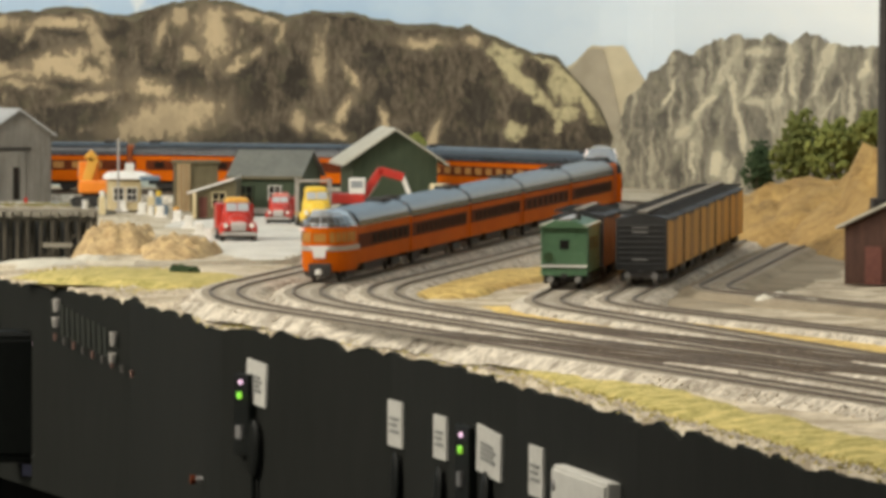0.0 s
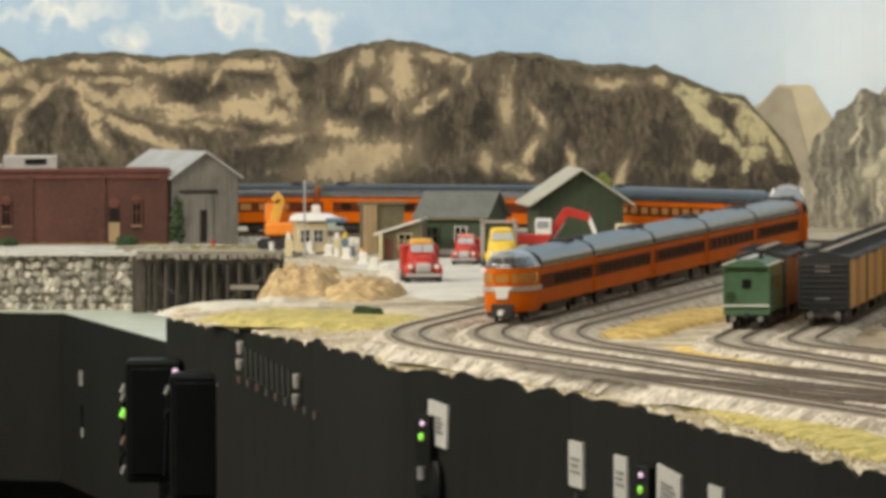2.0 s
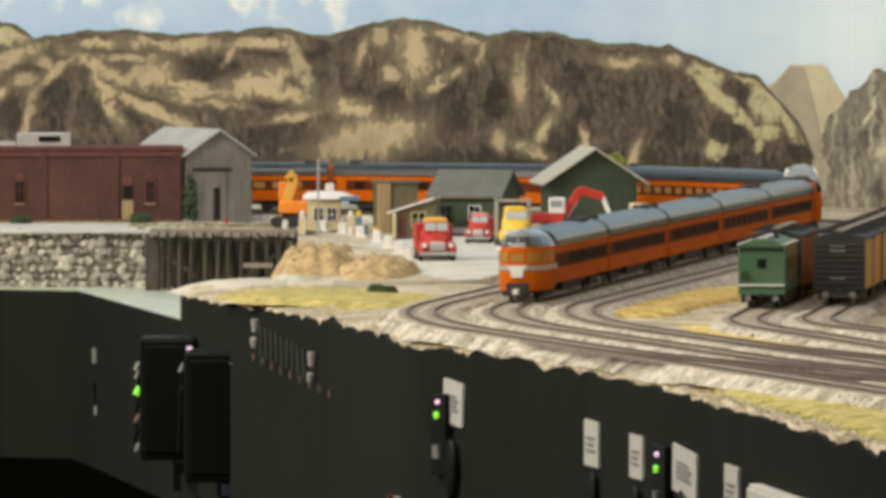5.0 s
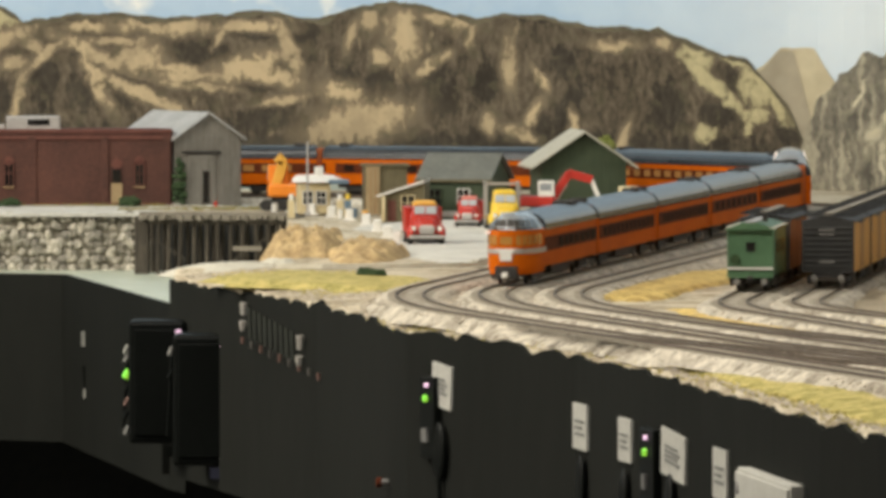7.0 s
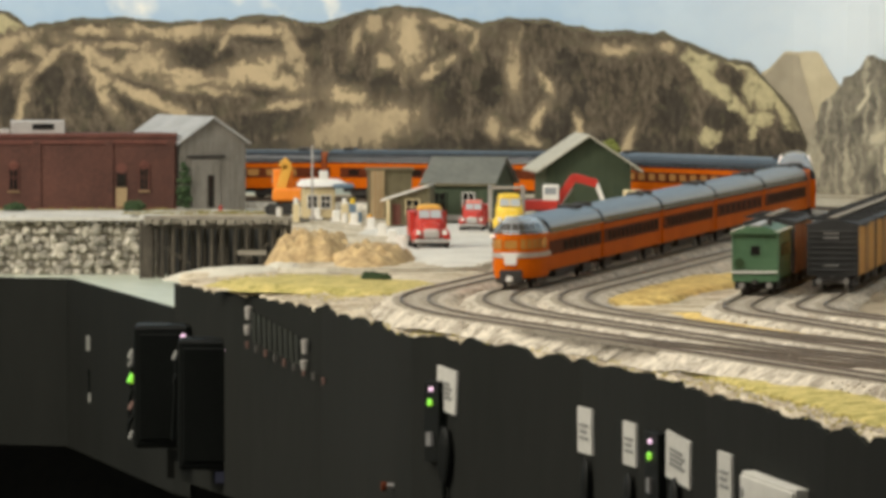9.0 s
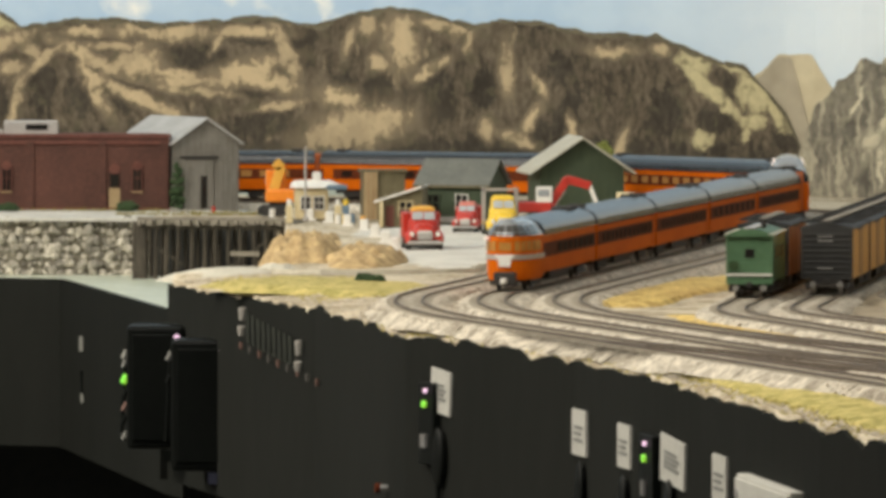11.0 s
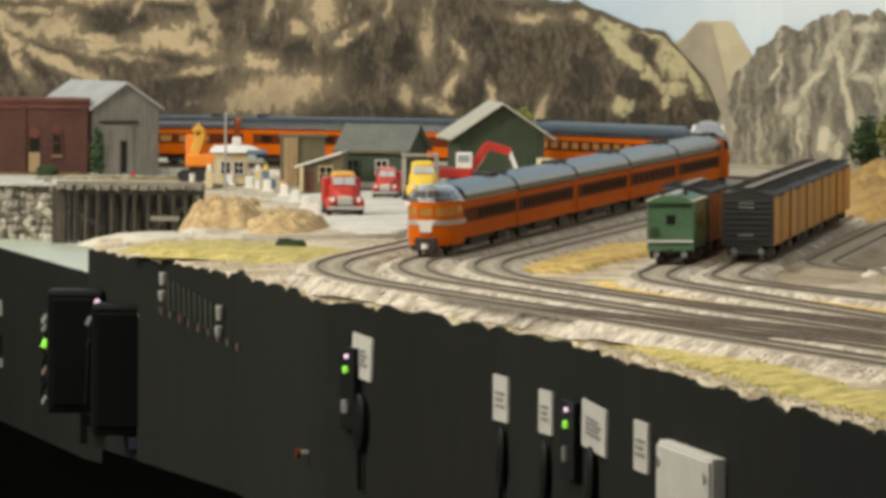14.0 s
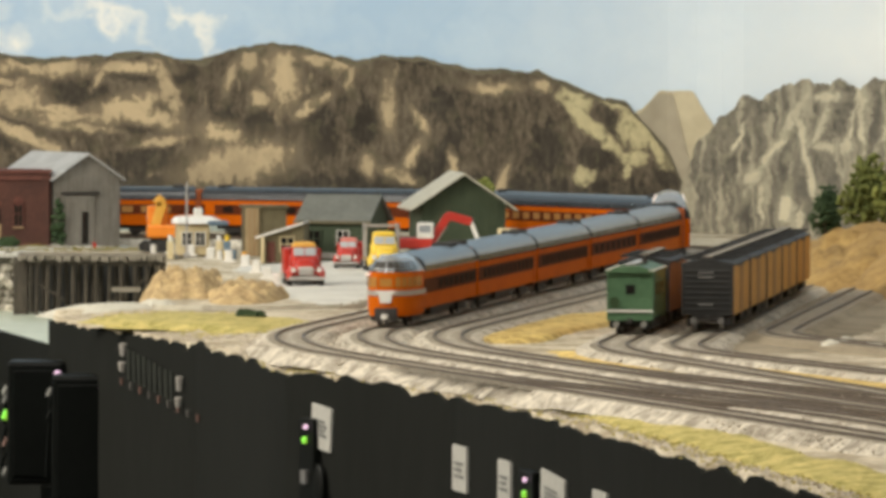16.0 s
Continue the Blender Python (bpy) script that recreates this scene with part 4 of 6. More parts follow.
leg = thing("table_leg", "dark wooden leg under the layout", "table leg", pose(-0.06, 5.62, 0))
part("post", B(-0.022, 0.012, -0.02, 0.02, 0, RAIL - 0.155), "void", leg)


def along(y, out=0.006):
    """Pose on the fascia's face at depth y: x along it towards the eye's right, -y out of it."""
    a, b = edge_x(y - 0.02), edge_x(y + 0.02)
    ang = math.degrees(math.atan2(-0.04, a - b))
    return pose(edge_x(y), y, RAIL, 0, 0, ang) @ pose(0, 0.0042 - out, 0)


def label_card(y, w, z0, z1, bars, tilt=0):
    th = thing("label_card", "small white paper label taped on the black fascia", "label", along(y, 0.0052) @ Matrix.Translation((0, 0, z1)) @ Matrix.Rotation(radians(tilt), 4, "Y") @ Matrix.Translation((0, 0, -z1)), "fascia labels")
    part("card", B(-w / 2, w / 2, -0.0008, 0.0008, z0, z1), "paper", th)
    h = z1 - z0
    for i in range(bars):
        part("print_bar", B(-w * 0.3, w * (0.3 - 0.1 * (i % 2)), -0.0014, -0.0006, z0 + h * (0.30 + 0.42 * i / bars), z0 + h * (0.30 + 0.42 * i / bars) + h * 0.07), "print", th)


label_card(4.368, 0.030, -0.054, -0.028, 4, 5)
label_card(4.164, 0.038, -0.066, -0.040, 3)
label_card(4.039, 0.034, -0.065, -0.041, 3)
label_card(3.911, 0.061, -0.066, -0.041, 4, 3)
label_card(3.784, 0.040, -0.068, -0.042, 3)
for y, w, z0, z1 in ((4.384, 0.024, -0.085, -0.036), (3.966, 0.037, -0.085, -0.042)):
    th = thing("throttle_jack", "black throttle jack plate with a green light", "jack plate", along(y, 0.006), "throttle jacks")
    part("plate", B(-w / 2, w / 2, -0.003, 0.003, z0, z1, 0.001), "black", th)
    part("light", C((0, -0.002, z1 - 0.013), (0, -0.005, z1 - 0.013), 0.0022), "led", th, "glowing green light")
    part("socket", B(-0.004, 0.004, -0.005, -0.002, z0 + 0.010, z0 + 0.018), "steel", th)
    part("pilot_light", C((0.002, -0.002, z1 - 0.005), (0.002, -0.005, z1 - 0.005), 0.0014), "pink_glow", th)
for y, z in ((4.370, -0.080), (4.156, -0.086), (4.036, -0.086), (3.915, -0.081)):
    th = thing("cable_loop", "black cable loop hanging on the fascia", "cable", along(y, 0.007), "cable loops")
    bm = bmesh.new()
    bmesh.ops.create_uvsphere(bm, u_segments=12, v_segments=8, radius=1, matrix=Matrix.Translation((0, 0, z)) @ Matrix.Diagonal((0.010, 0.0022, 0.018, 1)))
    part("loop", bm, "black", th, smooth=True)
    part("cord", C((0, 0, z - 0.016), (0.001, 0, z - 0.040), 0.0016), "black", th)
th = thing("junction_box", "grey metal junction box on the black fascia", "junction box", along(3.640, 0.008))
part("body", B(-0.066, 0.080, -0.003, 0.004, -0.115, -0.046, 0.0006), "greybox", th)
part("lid", B(-0.064, 0.078, -0.0045, -0.003, -0.113, -0.048, 0.0004), "greybox", th)
for sx in (-0.056, 0.07):
    part("screw", C((sx, -0.0044, -0.056), (sx, -0.0055, -0.056), 0.003), "steel", th)
for x0, x1, y0, y1, z0, z1 in ((-0.2245, -0.1835, 5.235, 5.275, -0.129, -0.041), (-0.1890, -0.1490, 5.130, 5.170, -0.138, -0.046)):
    th = thing("throttle_pocket", "black plastic throttle pocket on the fascia", "pocket", at((x0 + x1) / 2, (y0 + y1) / 2, 0), "throttle pockets")
    w, d = (x1 - x0) / 2, (y1 - y0) / 2
    part("case", B(-w, w, -d, d, z0, z1, 0.003), "black", th)
    part("face_plate", B(-w * 0.8, w * 0.8, -d - 0.002, -d, z0 + 0.006, z1 - 0.006, 0.0008), "black", th)
    part("bracket", B(-w, w + 0.012, d, d + 0.010, z0 + 0.01, z1 - 0.01), "black", th)
    # the upper screw head is no lamp but is made to glow pink
    for z in (z0 + 0.005, z1 - 0.008):
        part("screw", C((w * 0.75, -d - 0.001, z), (w * 0.75, -d - 0.003, z), 0.0022), "pink_glow" if z > z0 + 0.01 else "steel", th)
    for z, r, mt in (((-0.062, 0.0018, "print_pale"), (-0.068, 0.0016, "print"), (-0.0795, 0.0022, "led"), (-0.090, 0.0018, "black"), (-0.099, 0.0014, "pin_pink"), (-0.108, 0.0018, "black"), (-0.120, 0.0017, "print")) if x0 < -0.2 else ((-0.058, 0.0016, "print"), (-0.074, 0.0018, "black"))):
        part("plug", C((-w - 0.0005, -d * 0.4, z + 0.003), (-w - 0.0032, -d * 0.4, z - 0.003), r, n=8), mt, th)
    part("cord", C((-w - 0.001, -d * 0.3, -0.060), (-w - 0.004, -d * 0.3, -0.118), 0.0014, n=8), "black", th)
    part("bottom_tab", B(w * 0.3, w * 0.8, -d - 0.001, -d + 0.002, z0 - 0.009, z0 - 0.001), "blue_tab" if x0 > -0.2 else "black", th)
th = thing("key_rack", "rack of small white plugs and hanging pins on the fascia", "key rack", along(4.955, 0.006))
for x, z, h in ((-0.080, -0.0225, 0.0052), (-0.083, -0.0345, 0.0040), (0.100, -0.0372, 0.0058), (0.097, -0.0500, 0.0040)):
    part("plug", C((x, -0.002, z - h), (x + 0.001, -0.002, z + h * 0.6), 0.0017, 0.0026, 8), "plug_white", th)
for k in range(9):
    x = -0.062 + 0.017 * k
    part("wire", C((x, -0.0015, -0.022 - 0.0012 * k), (x + 0.003, -0.0015, -0.043 - 0.0010 * k), 0.0016, n=6), "olive_wire", th)
for k in range(9):
    x, z = -0.083 + 0.030 * k, -0.0452 - 0.0016 * k
    part("pin", C((x, -0.002, z - 0.0026), (x, -0.002, z + 0.0022), 0.0010, 0.0014, 8), "plug_dull" if k % 2 else "pin_pink", th)
th = thing("toggle_knob", "small dark red toggle knob on the fascia", "knob", along(4.498, 0.006))
part("shaft", C((0, 0.003, -0.107), (0, -0.004, -0.107), 0.002), "steel", th)
part("cap", C((0, -0.003, -0.107), (0, -0.006, -0.107), 0.003), "maroon", th)
th = thing("label_card", "small white paper label on the cove fascia", "label", pose(-0.311, 6.36, RAIL, 0, 0, 0), "fascia labels")
part("card", B(-0.0024, 0.0024, -0.004, 0.001, -0.1135, -0.1005), "print_pale", th)
th = thing("cable_loop", "black cable hanging on the cove fascia", "cable", pose(-0.311, 6.355, RAIL), "cable loops")
part("cord", C((0, 0, -0.130), (0.001, 0, -0.150), 0.0016), "black", th)
part("plug", C((0.001, -0.001, -0.150), (0.001, -0.001, -0.158), 0.0017), "print_pale", th, "grey plug")

# ---- the passenger train ----
CAR = 0.292
HALF = 0.0172


def car_ring(x, w, sill, eave, top):
    """Cross section of a car: sides up to the eave."""
    return [(x, -w, sill), (x, -w, eave), (x, w, eave), (x, w, sill)]


def roof_ring(x, w, eave, top, n=14):
    out = []
    for i in range(n + 1):
        a = math.pi * i / n
        out.append((x, -w * math.cos(a), eave + (top - eave) * math.sin(a) ** 0.75))
    return out


def truck_part(parent, x, name="truck"):
    bm = bmesh.new()
    for sy in (-1, 1):
        box(bm, x - 0.020, x + 0.020, sy * 0.0125 - 0.0015, sy * 0.0125 + 0.0015, 0.003, 0.0085, 0.0006)
    box(bm, x - 0.004, x + 0.004, -0.012, 0.012, 0.004, 0.010)
    t = part(name, bm, "under", parent)
    for wx in (-0.014, 0.014):
        bm = bmesh.new()
        for sy in (-1, 1):
            tube(bm, (x + wx, sy * 0.0075, 0.0052), (x + wx, sy * 0.0098, 0.0052), 0.0052, n=14)
        tube(bm, (x + wx, -0.008, 0.0052), (x + wx, 0.008, 0.0052), 0.0012, n=6)
        part("wheelset", bm, "steel" if wx < 0 else "under", t)


def passenger_car(windows=12, dome=False, baggage=False, pane_mat="carglass"):
    th = thing("passenger_car", "orange and maroon streamlined passenger car with grey roof", "train car", group="cars of the passenger train")
    L = CAR / 2
    body = part("body", loft(bmesh.new(), [car_ring(-L, HALF, 0.0105, 0.0350, 0), car_ring(L, HALF, 0.0105, 0.0350, 0)]), "orange", th)
    part("roof", loft(bmesh.new(), [roof_ring(-L, HALF + 0.0003, 0.0350, 0.0470), roof_ring(L, HALF + 0.0003, 0.0350, 0.0470)]), "roof", th, "dark grey roof", smooth=False)
    pane = None
    for sy in (-1, 1):
        y0, y1 = sorted((sy * HALF, sy * (HALF + 0.0004)))
        part("window_band", B(-L, L, y0, y1, 0.0205, 0.0300), "maroon", body, "maroon band")
        part("letter_board", B(-L, L, y0, y1, 0.0338, 0.0350), "maroon", body)
        for k in range(windows):
            x = -L * 0.80 + 1.6 * L * k / (windows - 1)
            w = 0.0052 if not baggage else 0.012
            m = Matrix.Translation((x, sy * (HALF + 0.0006), 0.0255))
            if pane is None:
                pane = part("window", B(-w, w, -0.0003, 0.0003, -0.0030, 0.0030), pane_mat, th, m=m)
            else:
                shared("window", pane, th, m)
        part("door", B(L * 0.90, L * 0.97, y0 - 0.0002, y1 + 0.0002, 0.0125, 0.0320), "orange", th)
    for sx in (-1, 1):
        a, b = sorted((sx * L, sx * (L + 0.0045)))
        part("diaphragm", B(a, b, -0.0125, 0.0125, 0.0110, 0.0440, 0.001), "rust", th, "rust-orange end diaphragm")
        a, b = sorted((sx * (L - 0.012), sx * (L - 0.022)))
        part("roof_vent", B(a, b, -0.006, 0.006, 0.0455, 0.0487, 0.0008), "under", th)
    part("underframe", B(-L * 0.9, L * 0.9, -0.0115, 0.0115, 0.0065, 0.0108), "under", th)
    part("equipment_box", B(-0.045, 0.040, -0.0145, 0.0145, 0.0045, 0.0105, 0.0008), "under", th)
    for sx in (-1, 1):
        truck_part(th, sx * L * 0.70)
    if dome:
        rings = []
        for x, k in ((-0.078, 0.05), (-0.064, 0.7), (-0.054, 1), (0.054, 1), (0.064, 0.7), (0.078, 0.05)):
            rings.append([(x, yy, zz) for _, yy, zz in roof_ring(x, 0.0145, 0.0420, 0.0420 + 0.0135 * k)])
        d = part("dome", loft(bmesh.new(), rings), "canopy", th, "grey dome roof")
        for sy in (-1, 1):
            for k in range(7):
                x = -0.050 + k * 0.0145
                part("dome_window", B(x, x + 0.0110, -0.0006, 0.0006, -0.0028, 0.0028, 0, Matrix.Translation((0, sy * 0.0131, 0.0492)) @ Matrix.Rotation(sy * 0.35, 4, "X")), "warm", d)
    return th


def tail_car():
    th = thing("observation_car", "orange observation car with a rounded glazed end", "train car", group="cars of the passenger train")
    L = CAR / 2
    xs = [-L, L - 0.052]
    rings = [car_ring(x, HALF, 0.0105, 0.0350, 0) for x in xs]
    body = part("body", loft(bmesh.new(), rings), "orange", th)
    part("roof", loft(bmesh.new(), [roof_ring(x, HALF + 0.0003, 0.0350, 0.0470) for x in (-L, L - 0.060)]), "roof", th, "dark grey roof")

    def outline(inset, z, back=0.0):
        """The end's plan at one height, drawn in by inset."""
        out = [(L - 0.058 + back, -(HALF - inset), z)]
        for k in range(19):
            a = math.radians(-90 + 10 * k)
            out.append((L - 0.052 + (0.052 - inset) * max(0.0, math.cos(a)) ** 0.77, (HALF - inset) * math.copysign(abs(math.sin(a)) ** 0.77, a), z))
        out.append((L - 0.058 + back, HALF - inset, z))
        return out

    def curved_pane(name, a0, a1, z0, i0, z1, i1, mt, parent):
        """A pane that follows the end between two angles and two heights."""
        def spot(a, z, inset):
            a = math.radians(a)
            return ((L - 0.052 + (0.052 - inset) * max(0.0, math.cos(a)) ** 0.77, (HALF - inset) * math.copysign(abs(math.sin(a)) ** 0.77, a), z))
        quads = [[spot(a, z, i - o) for a, z, i in ((a0, z0, i0), (a1, z0, i0), (a1, z1, i1), (a0, z1, i1))] for o in (-0.0006, 0.0005)]
        part(name, loft(bmesh.new(), quads), mt, parent)

    nose = part("rounded_end", loft(bmesh.new(), [outline(0.0012, 0.0070), outline(0.0003, 0.0105), outline(0, 0.0130), outline(0, 0.0330), outline(0.0002, 0.0360)]), "orange", th)
    shell = part("end_canopy", loft(bmesh.new(), [outline(0.0004, 0.0360), outline(0.0014, 0.0385), outline(0.0050, 0.0432), outline(0.0085, 0.0455), outline(0.0135, 0.0469)]), "canopy", th, "grey frame of the glazed lounge end")
    for k in range(12):
        a = -84 + 14 * k
        curved_pane("roof_pane", a + 1.2, a + 12.8, 0.0388, 0.0016, 0.0430, 0.0048, "skyglass", shell)
        curved_pane("upper_pane", a + 1.2, a + 12.8, 0.0363, 0.0005, 0.0382, 0.0013, "skyglass", shell)
        if k not in (5, 6):
            curved_pane("lounge_window", a + 1.6, a + 12.4, 0.0262, 0, 0.0328, 0, "pane_amber", nose)
    curved_pane("rear_window", -9, 9, 0.0266, 0, 0.0320, 0, "pane_amber", nose)
    part("silver_belt", loft(bmesh.new(), [outline(-0.0007, 0.0206), outline(-0.0007, 0.0238)]), "silver", th, "silver belt round the end")
    part("emblem", P([(-0.0075, 0.0240), (0.0075, 0.0240), (0.0045, 0.0215), (0.0036, 0.0160), (-0.0036, 0.0160), (-0.0045, 0.0215)], -0.0006, 0.0006, Matrix.Translation((L + 0.0012, 0, 0)) @ Matrix.Rotation(math.radians(90), 4, "Z")), "white", th, "white plain emblem shield")
    part("marker_lamp", C((L - 0.010, -0.0125, 0.0345), (L - 0.006, -0.0140, 0.0345), 0.0012), "warm", th, "lit marker lamp")
    part("coupler_pocket", B(L - 0.010, L + 0.0016, -0.0075, 0.0075, 0.0035, 0.0125, 0.001), "under", th)
    part("coupler", B(L - 0.004, L + 0.008, -0.0018, 0.0018, 0.0050, 0.0085, 0.0005), "white", th, "pale coupler")
    for sy in (-1, 1):
        y0, y1 = sorted((sy * HALF, sy * (HALF + 0.0004)))
        part("window_band", B(-L, L - 0.055, y0, y1, 0.0205, 0.0300), "maroon", body, "maroon band")
        for k in range(7):
            x = -L * 0.85 + 0.024 * k
            part("window", B(x - 0.0082, x + 0.0082, *sorted((sy * HALF, sy * (HALF + 0.0009))), 0.0225, 0.0285), "carglass", th)
    part("diaphragm", B(-L - 0.0045, -L, -0.0125, 0.0125, 0.0110, 0.0440, 0.001), "rust", th, "rust-orange end diaphragm")
    part("roof_vent", B(-L + 0.02, -L + 0.05, -0.007, 0.007, 0.0455, 0.0488, 0.0008), "under", th)
    part("underframe", B(-L * 0.9, L * 0.85, -0.0115, 0.0115, 0.0065, 0.0108), "under", th)
    part("equipment_box", B(-0.040, 0.045, -0.0145, 0.0145, 0.0045, 0.0105, 0.0008), "under", th)
    for sx in (-1, 1):
        truck_part(th, sx * L * 0.70)
    return th


def place_on(path, s, half=0.10, flip=False):
    """Pose on a track, s metres along it."""
    def pt(q):
        u = max(0, min(len(path) - 1.001, q / 0.012))
        i = int(u)
        return path[i].lerp(path[i + 1], u - i)
    a, b = pt(s - half), pt(s + half)
    m = (a + b) / 2
    d = b - a
    ang = math.degrees(math.atan2(d.y, d.x)) + (180 if flip else 0)
    return pose(m.x, m.y, RAIL, 0, 0, ang)


def arc_at(path, y):
    i = next(i for i in range(len(path)) if path[i].y >= y)
    return i * 0.012


S0 = arc_at(MAIN_B, 4.84) + CAR / 2
coach = passenger_car(12)
diner = passenger_car(8)
mail = passenger_car(5, baggage=True)
domecar = passenger_car(9, dome=True)
tail = tail_car()
tail.matrix_basis = place_on(MAIN_B, S0, flip=True)
lit = passenger_car(14, pane_mat="litwin")
order = [coach, coach, diner, coach, domecar, lit, diner, lit, lit, mail]
used = set()
for k, proto in enumerate(order):
    m = place_on(MAIN_B, S0 + (k + 1) * (CAR + 0.010))
    if proto in used:
        copy_thing(proto, m)
    else:
        proto.matrix_basis = m
        used.add(proto)

# ---- freight cars ----


def freight_base(th, L):
    part("underframe", B(-L, L, -0.010, 0.010, 0.0065, 0.0105), "under", th)
    for sx in (-1, 1):
        truck_part(th, sx * (L - 0.022))
        a, b = sorted((sx * L, sx * (L + 0.006)))
        part("coupler", B(a, b, -0.0018, 0.0018, 0.0065, 0.0098, 0.0005), "under", th)


def boxcar(side_mat, roof_mat="blackcar", end_mat="blackcar", label="boxcar with yellow-orange sides and black roof and ends"):
    th = thing("boxcar", label, "boxcar", group="freight cars in the yard")
    L, W = 0.0705, 0.0170
    body = part("body", B(-L, L, -W, W, 0.0100, 0.0425), side_mat, th)
    part("roof", P([(-W - 0.0008, 0.0425), (W + 0.0008, 0.0425), (W + 0.0008, 0.0436), (0, 0.0475), (-W - 0.0008, 0.0436)], -L, L, Matrix.Rotation(math.radians(90), 4, "Z")), roof_mat, th)
    part("running_board", B(-L, L, -0.003, 0.003, 0.0477, 0.0487), "deck", th, "weathered roof walk")
    for k in range(9):
        x = -L + 0.008 + k * (2 * L - 0.016) / 8
        part("roof_rib", B(x - 0.0006, x + 0.0006, -W, W, 0.0462, 0.0474), roof_mat, th)
    for sy in (-1, 1):
        y0, y1 = sorted((sy * W, sy * (W + 0.00035)))
        d = part("door", B(-0.013, 0.013, y0, y1, 0.0115, 0.0410), "doorside" if side_mat == "yellowside" else side_mat, th)
        part("door_rail", B(-0.030, 0.016, y0, y1 + 0.0004, 0.0410, 0.0422), "blackcar", d)
        for x in (-0.0135, 0.0135, -L + 0.001, L - 0.001):
            part("side_post", B(x - 0.0006, x + 0.0006, *sorted((sy * W, sy * (W + 0.0002))), 0.0100, 0.0425), "brownside", th)
    for sx in (-1, 1):
        a, b = sorted((sx * L, sx * (L + 0.0008)))
        e = part("end_panel", B(a, b, -W, W, 0.0100, 0.0430), end_mat, th)
        for k in range(8):
            z = 0.0130 + k * 0.0036
            c, d = sorted((sx * (L + 0.0005), sx * (L + 0.0018)))
            part("end_rib", B(c, d, -W * 0.9, W * 0.9, z, z + 0.0015, 0.0004), end_mat, e)
        c, d = sorted((sx * (L + 0.0008), sx * (L + 0.0021)))
        for z in (0.0375, 0.0345, 0.0165):
            part("stencil_bar", B(c, d, -0.004, 0.006, z, z + 0.0009), "steel", e)
        for sy in (-1, 1):
            # extra disc at the car end that stands in for a wheel's glint
            part("wheel_glint_disc", C((sx * (L + 0.001), sy * 0.0090, 0.0065), (sx * (L + 0.003), sy * 0.0090, 0.0065), 0.0021, n=12), "steel", th, "added steel disc for the glint on a wheel")
    freight_base(th, L)
    return th


def caboose():
    th = thing("caboose", "green caboose with pale roof edge in the yard", "caboose", group="freight cars in the yard")
    L, W = 0.050, 0.0150
    part("body", B(-L + 0.004, L - 0.004, -W, W, 0.0100, 0.0398), "caboose", th)
    roof = part("roof", P([(-W - 0.0012, 0.0395), (-W - 0.0012, 0.0405), (-0.006, 0.0440), (0.006, 0.0440), (W + 0.0012, 0.0405), (W + 0.0012, 0.0395)], -L, L, Matrix.Rotation(math.radians(90), 4, "Z")), "caboose", th, "green roof with pale edges")
    for sy in (-1, 1):
        part("roof_edge", B(-L, L, *sorted((sy * (W + 0.0012), sy * (W - 0.003))), 0.0404, 0.0413), "rock", roof, "pale strip along the roof edge")
    part("stovepipe", C((0.01, 0.006, 0.043), (0.01, 0.006, 0.049), 0.0016), "under", roof)
    # the walk's whitish glints are put into its silver colour
    part("roof_walk", B(-L, L, -0.0035, 0.0035, 0.0443, 0.0452), "silver", roof, "roof walk, silver for its painted glints")
    for sx in (-1, 1):
        a, b = sorted((sx * (L - 0.004), sx * L))
        part("platform", B(a, b, -W, W, 0.0085, 0.0108), "caboose", th)
        for sy in (-1, 1):
            part("ladder_post", C((sx * (L - 0.001), sy * 0.0145, 0.010), (sx * (L - 0.001), sy * 0.0145, 0.040), 0.0005), "caboose", th)
            # extra pale disc in place of the glint on the wheel
            part("wheel_glint_disc", C((sx * (L - 0.004), sy * 0.0090, 0.0060), (sx * (L - 0.001), sy * 0.0090, 0.0060), 0.0021, n=12), "steel", th, "added steel disc for the glint on a wheel")
        part("end_rail", B(*sorted((sx * (L - 0.0012), sx * (L - 0.0002))), -W, W, 0.0140, 0.0152), "white", th, "pale end railing")
        part("end_panel", B(*sorted((sx * (L - 0.008), sx * (L - 0.002))), -W + 0.001, W - 0.001, 0.0095, 0.0225), "caboose", th)
        d = part("end_door", B(*sorted((sx * (L - 0.004), sx * (L - 0.0034))), -0.006, 0.006, 0.0110, 0.0370), "caboose", th)
        part("door_window", B(*sorted((sx * (L - 0.0036), sx * (L - 0.0030))), -0.003, 0.003, 0.0255, 0.0315), "darkwin", d)
        part("brake_wheel", C((sx * (L - 0.0005), -sx * 0.010, 0.0205), (sx * (L + 0.0006), -sx * 0.010, 0.0205), 0.0032, n=14), "leafdark", th)
    for sy in (-1, 1):
        for x in (-0.025, 0.0, 0.025):
            part("window", B(x - 0.0035, x + 0.0035, *sorted((sy * W, sy * (W + 0.0006))), 0.0245, 0.0325), "darkwin", th)
    freight_base(th, L - 0.004)
    return th


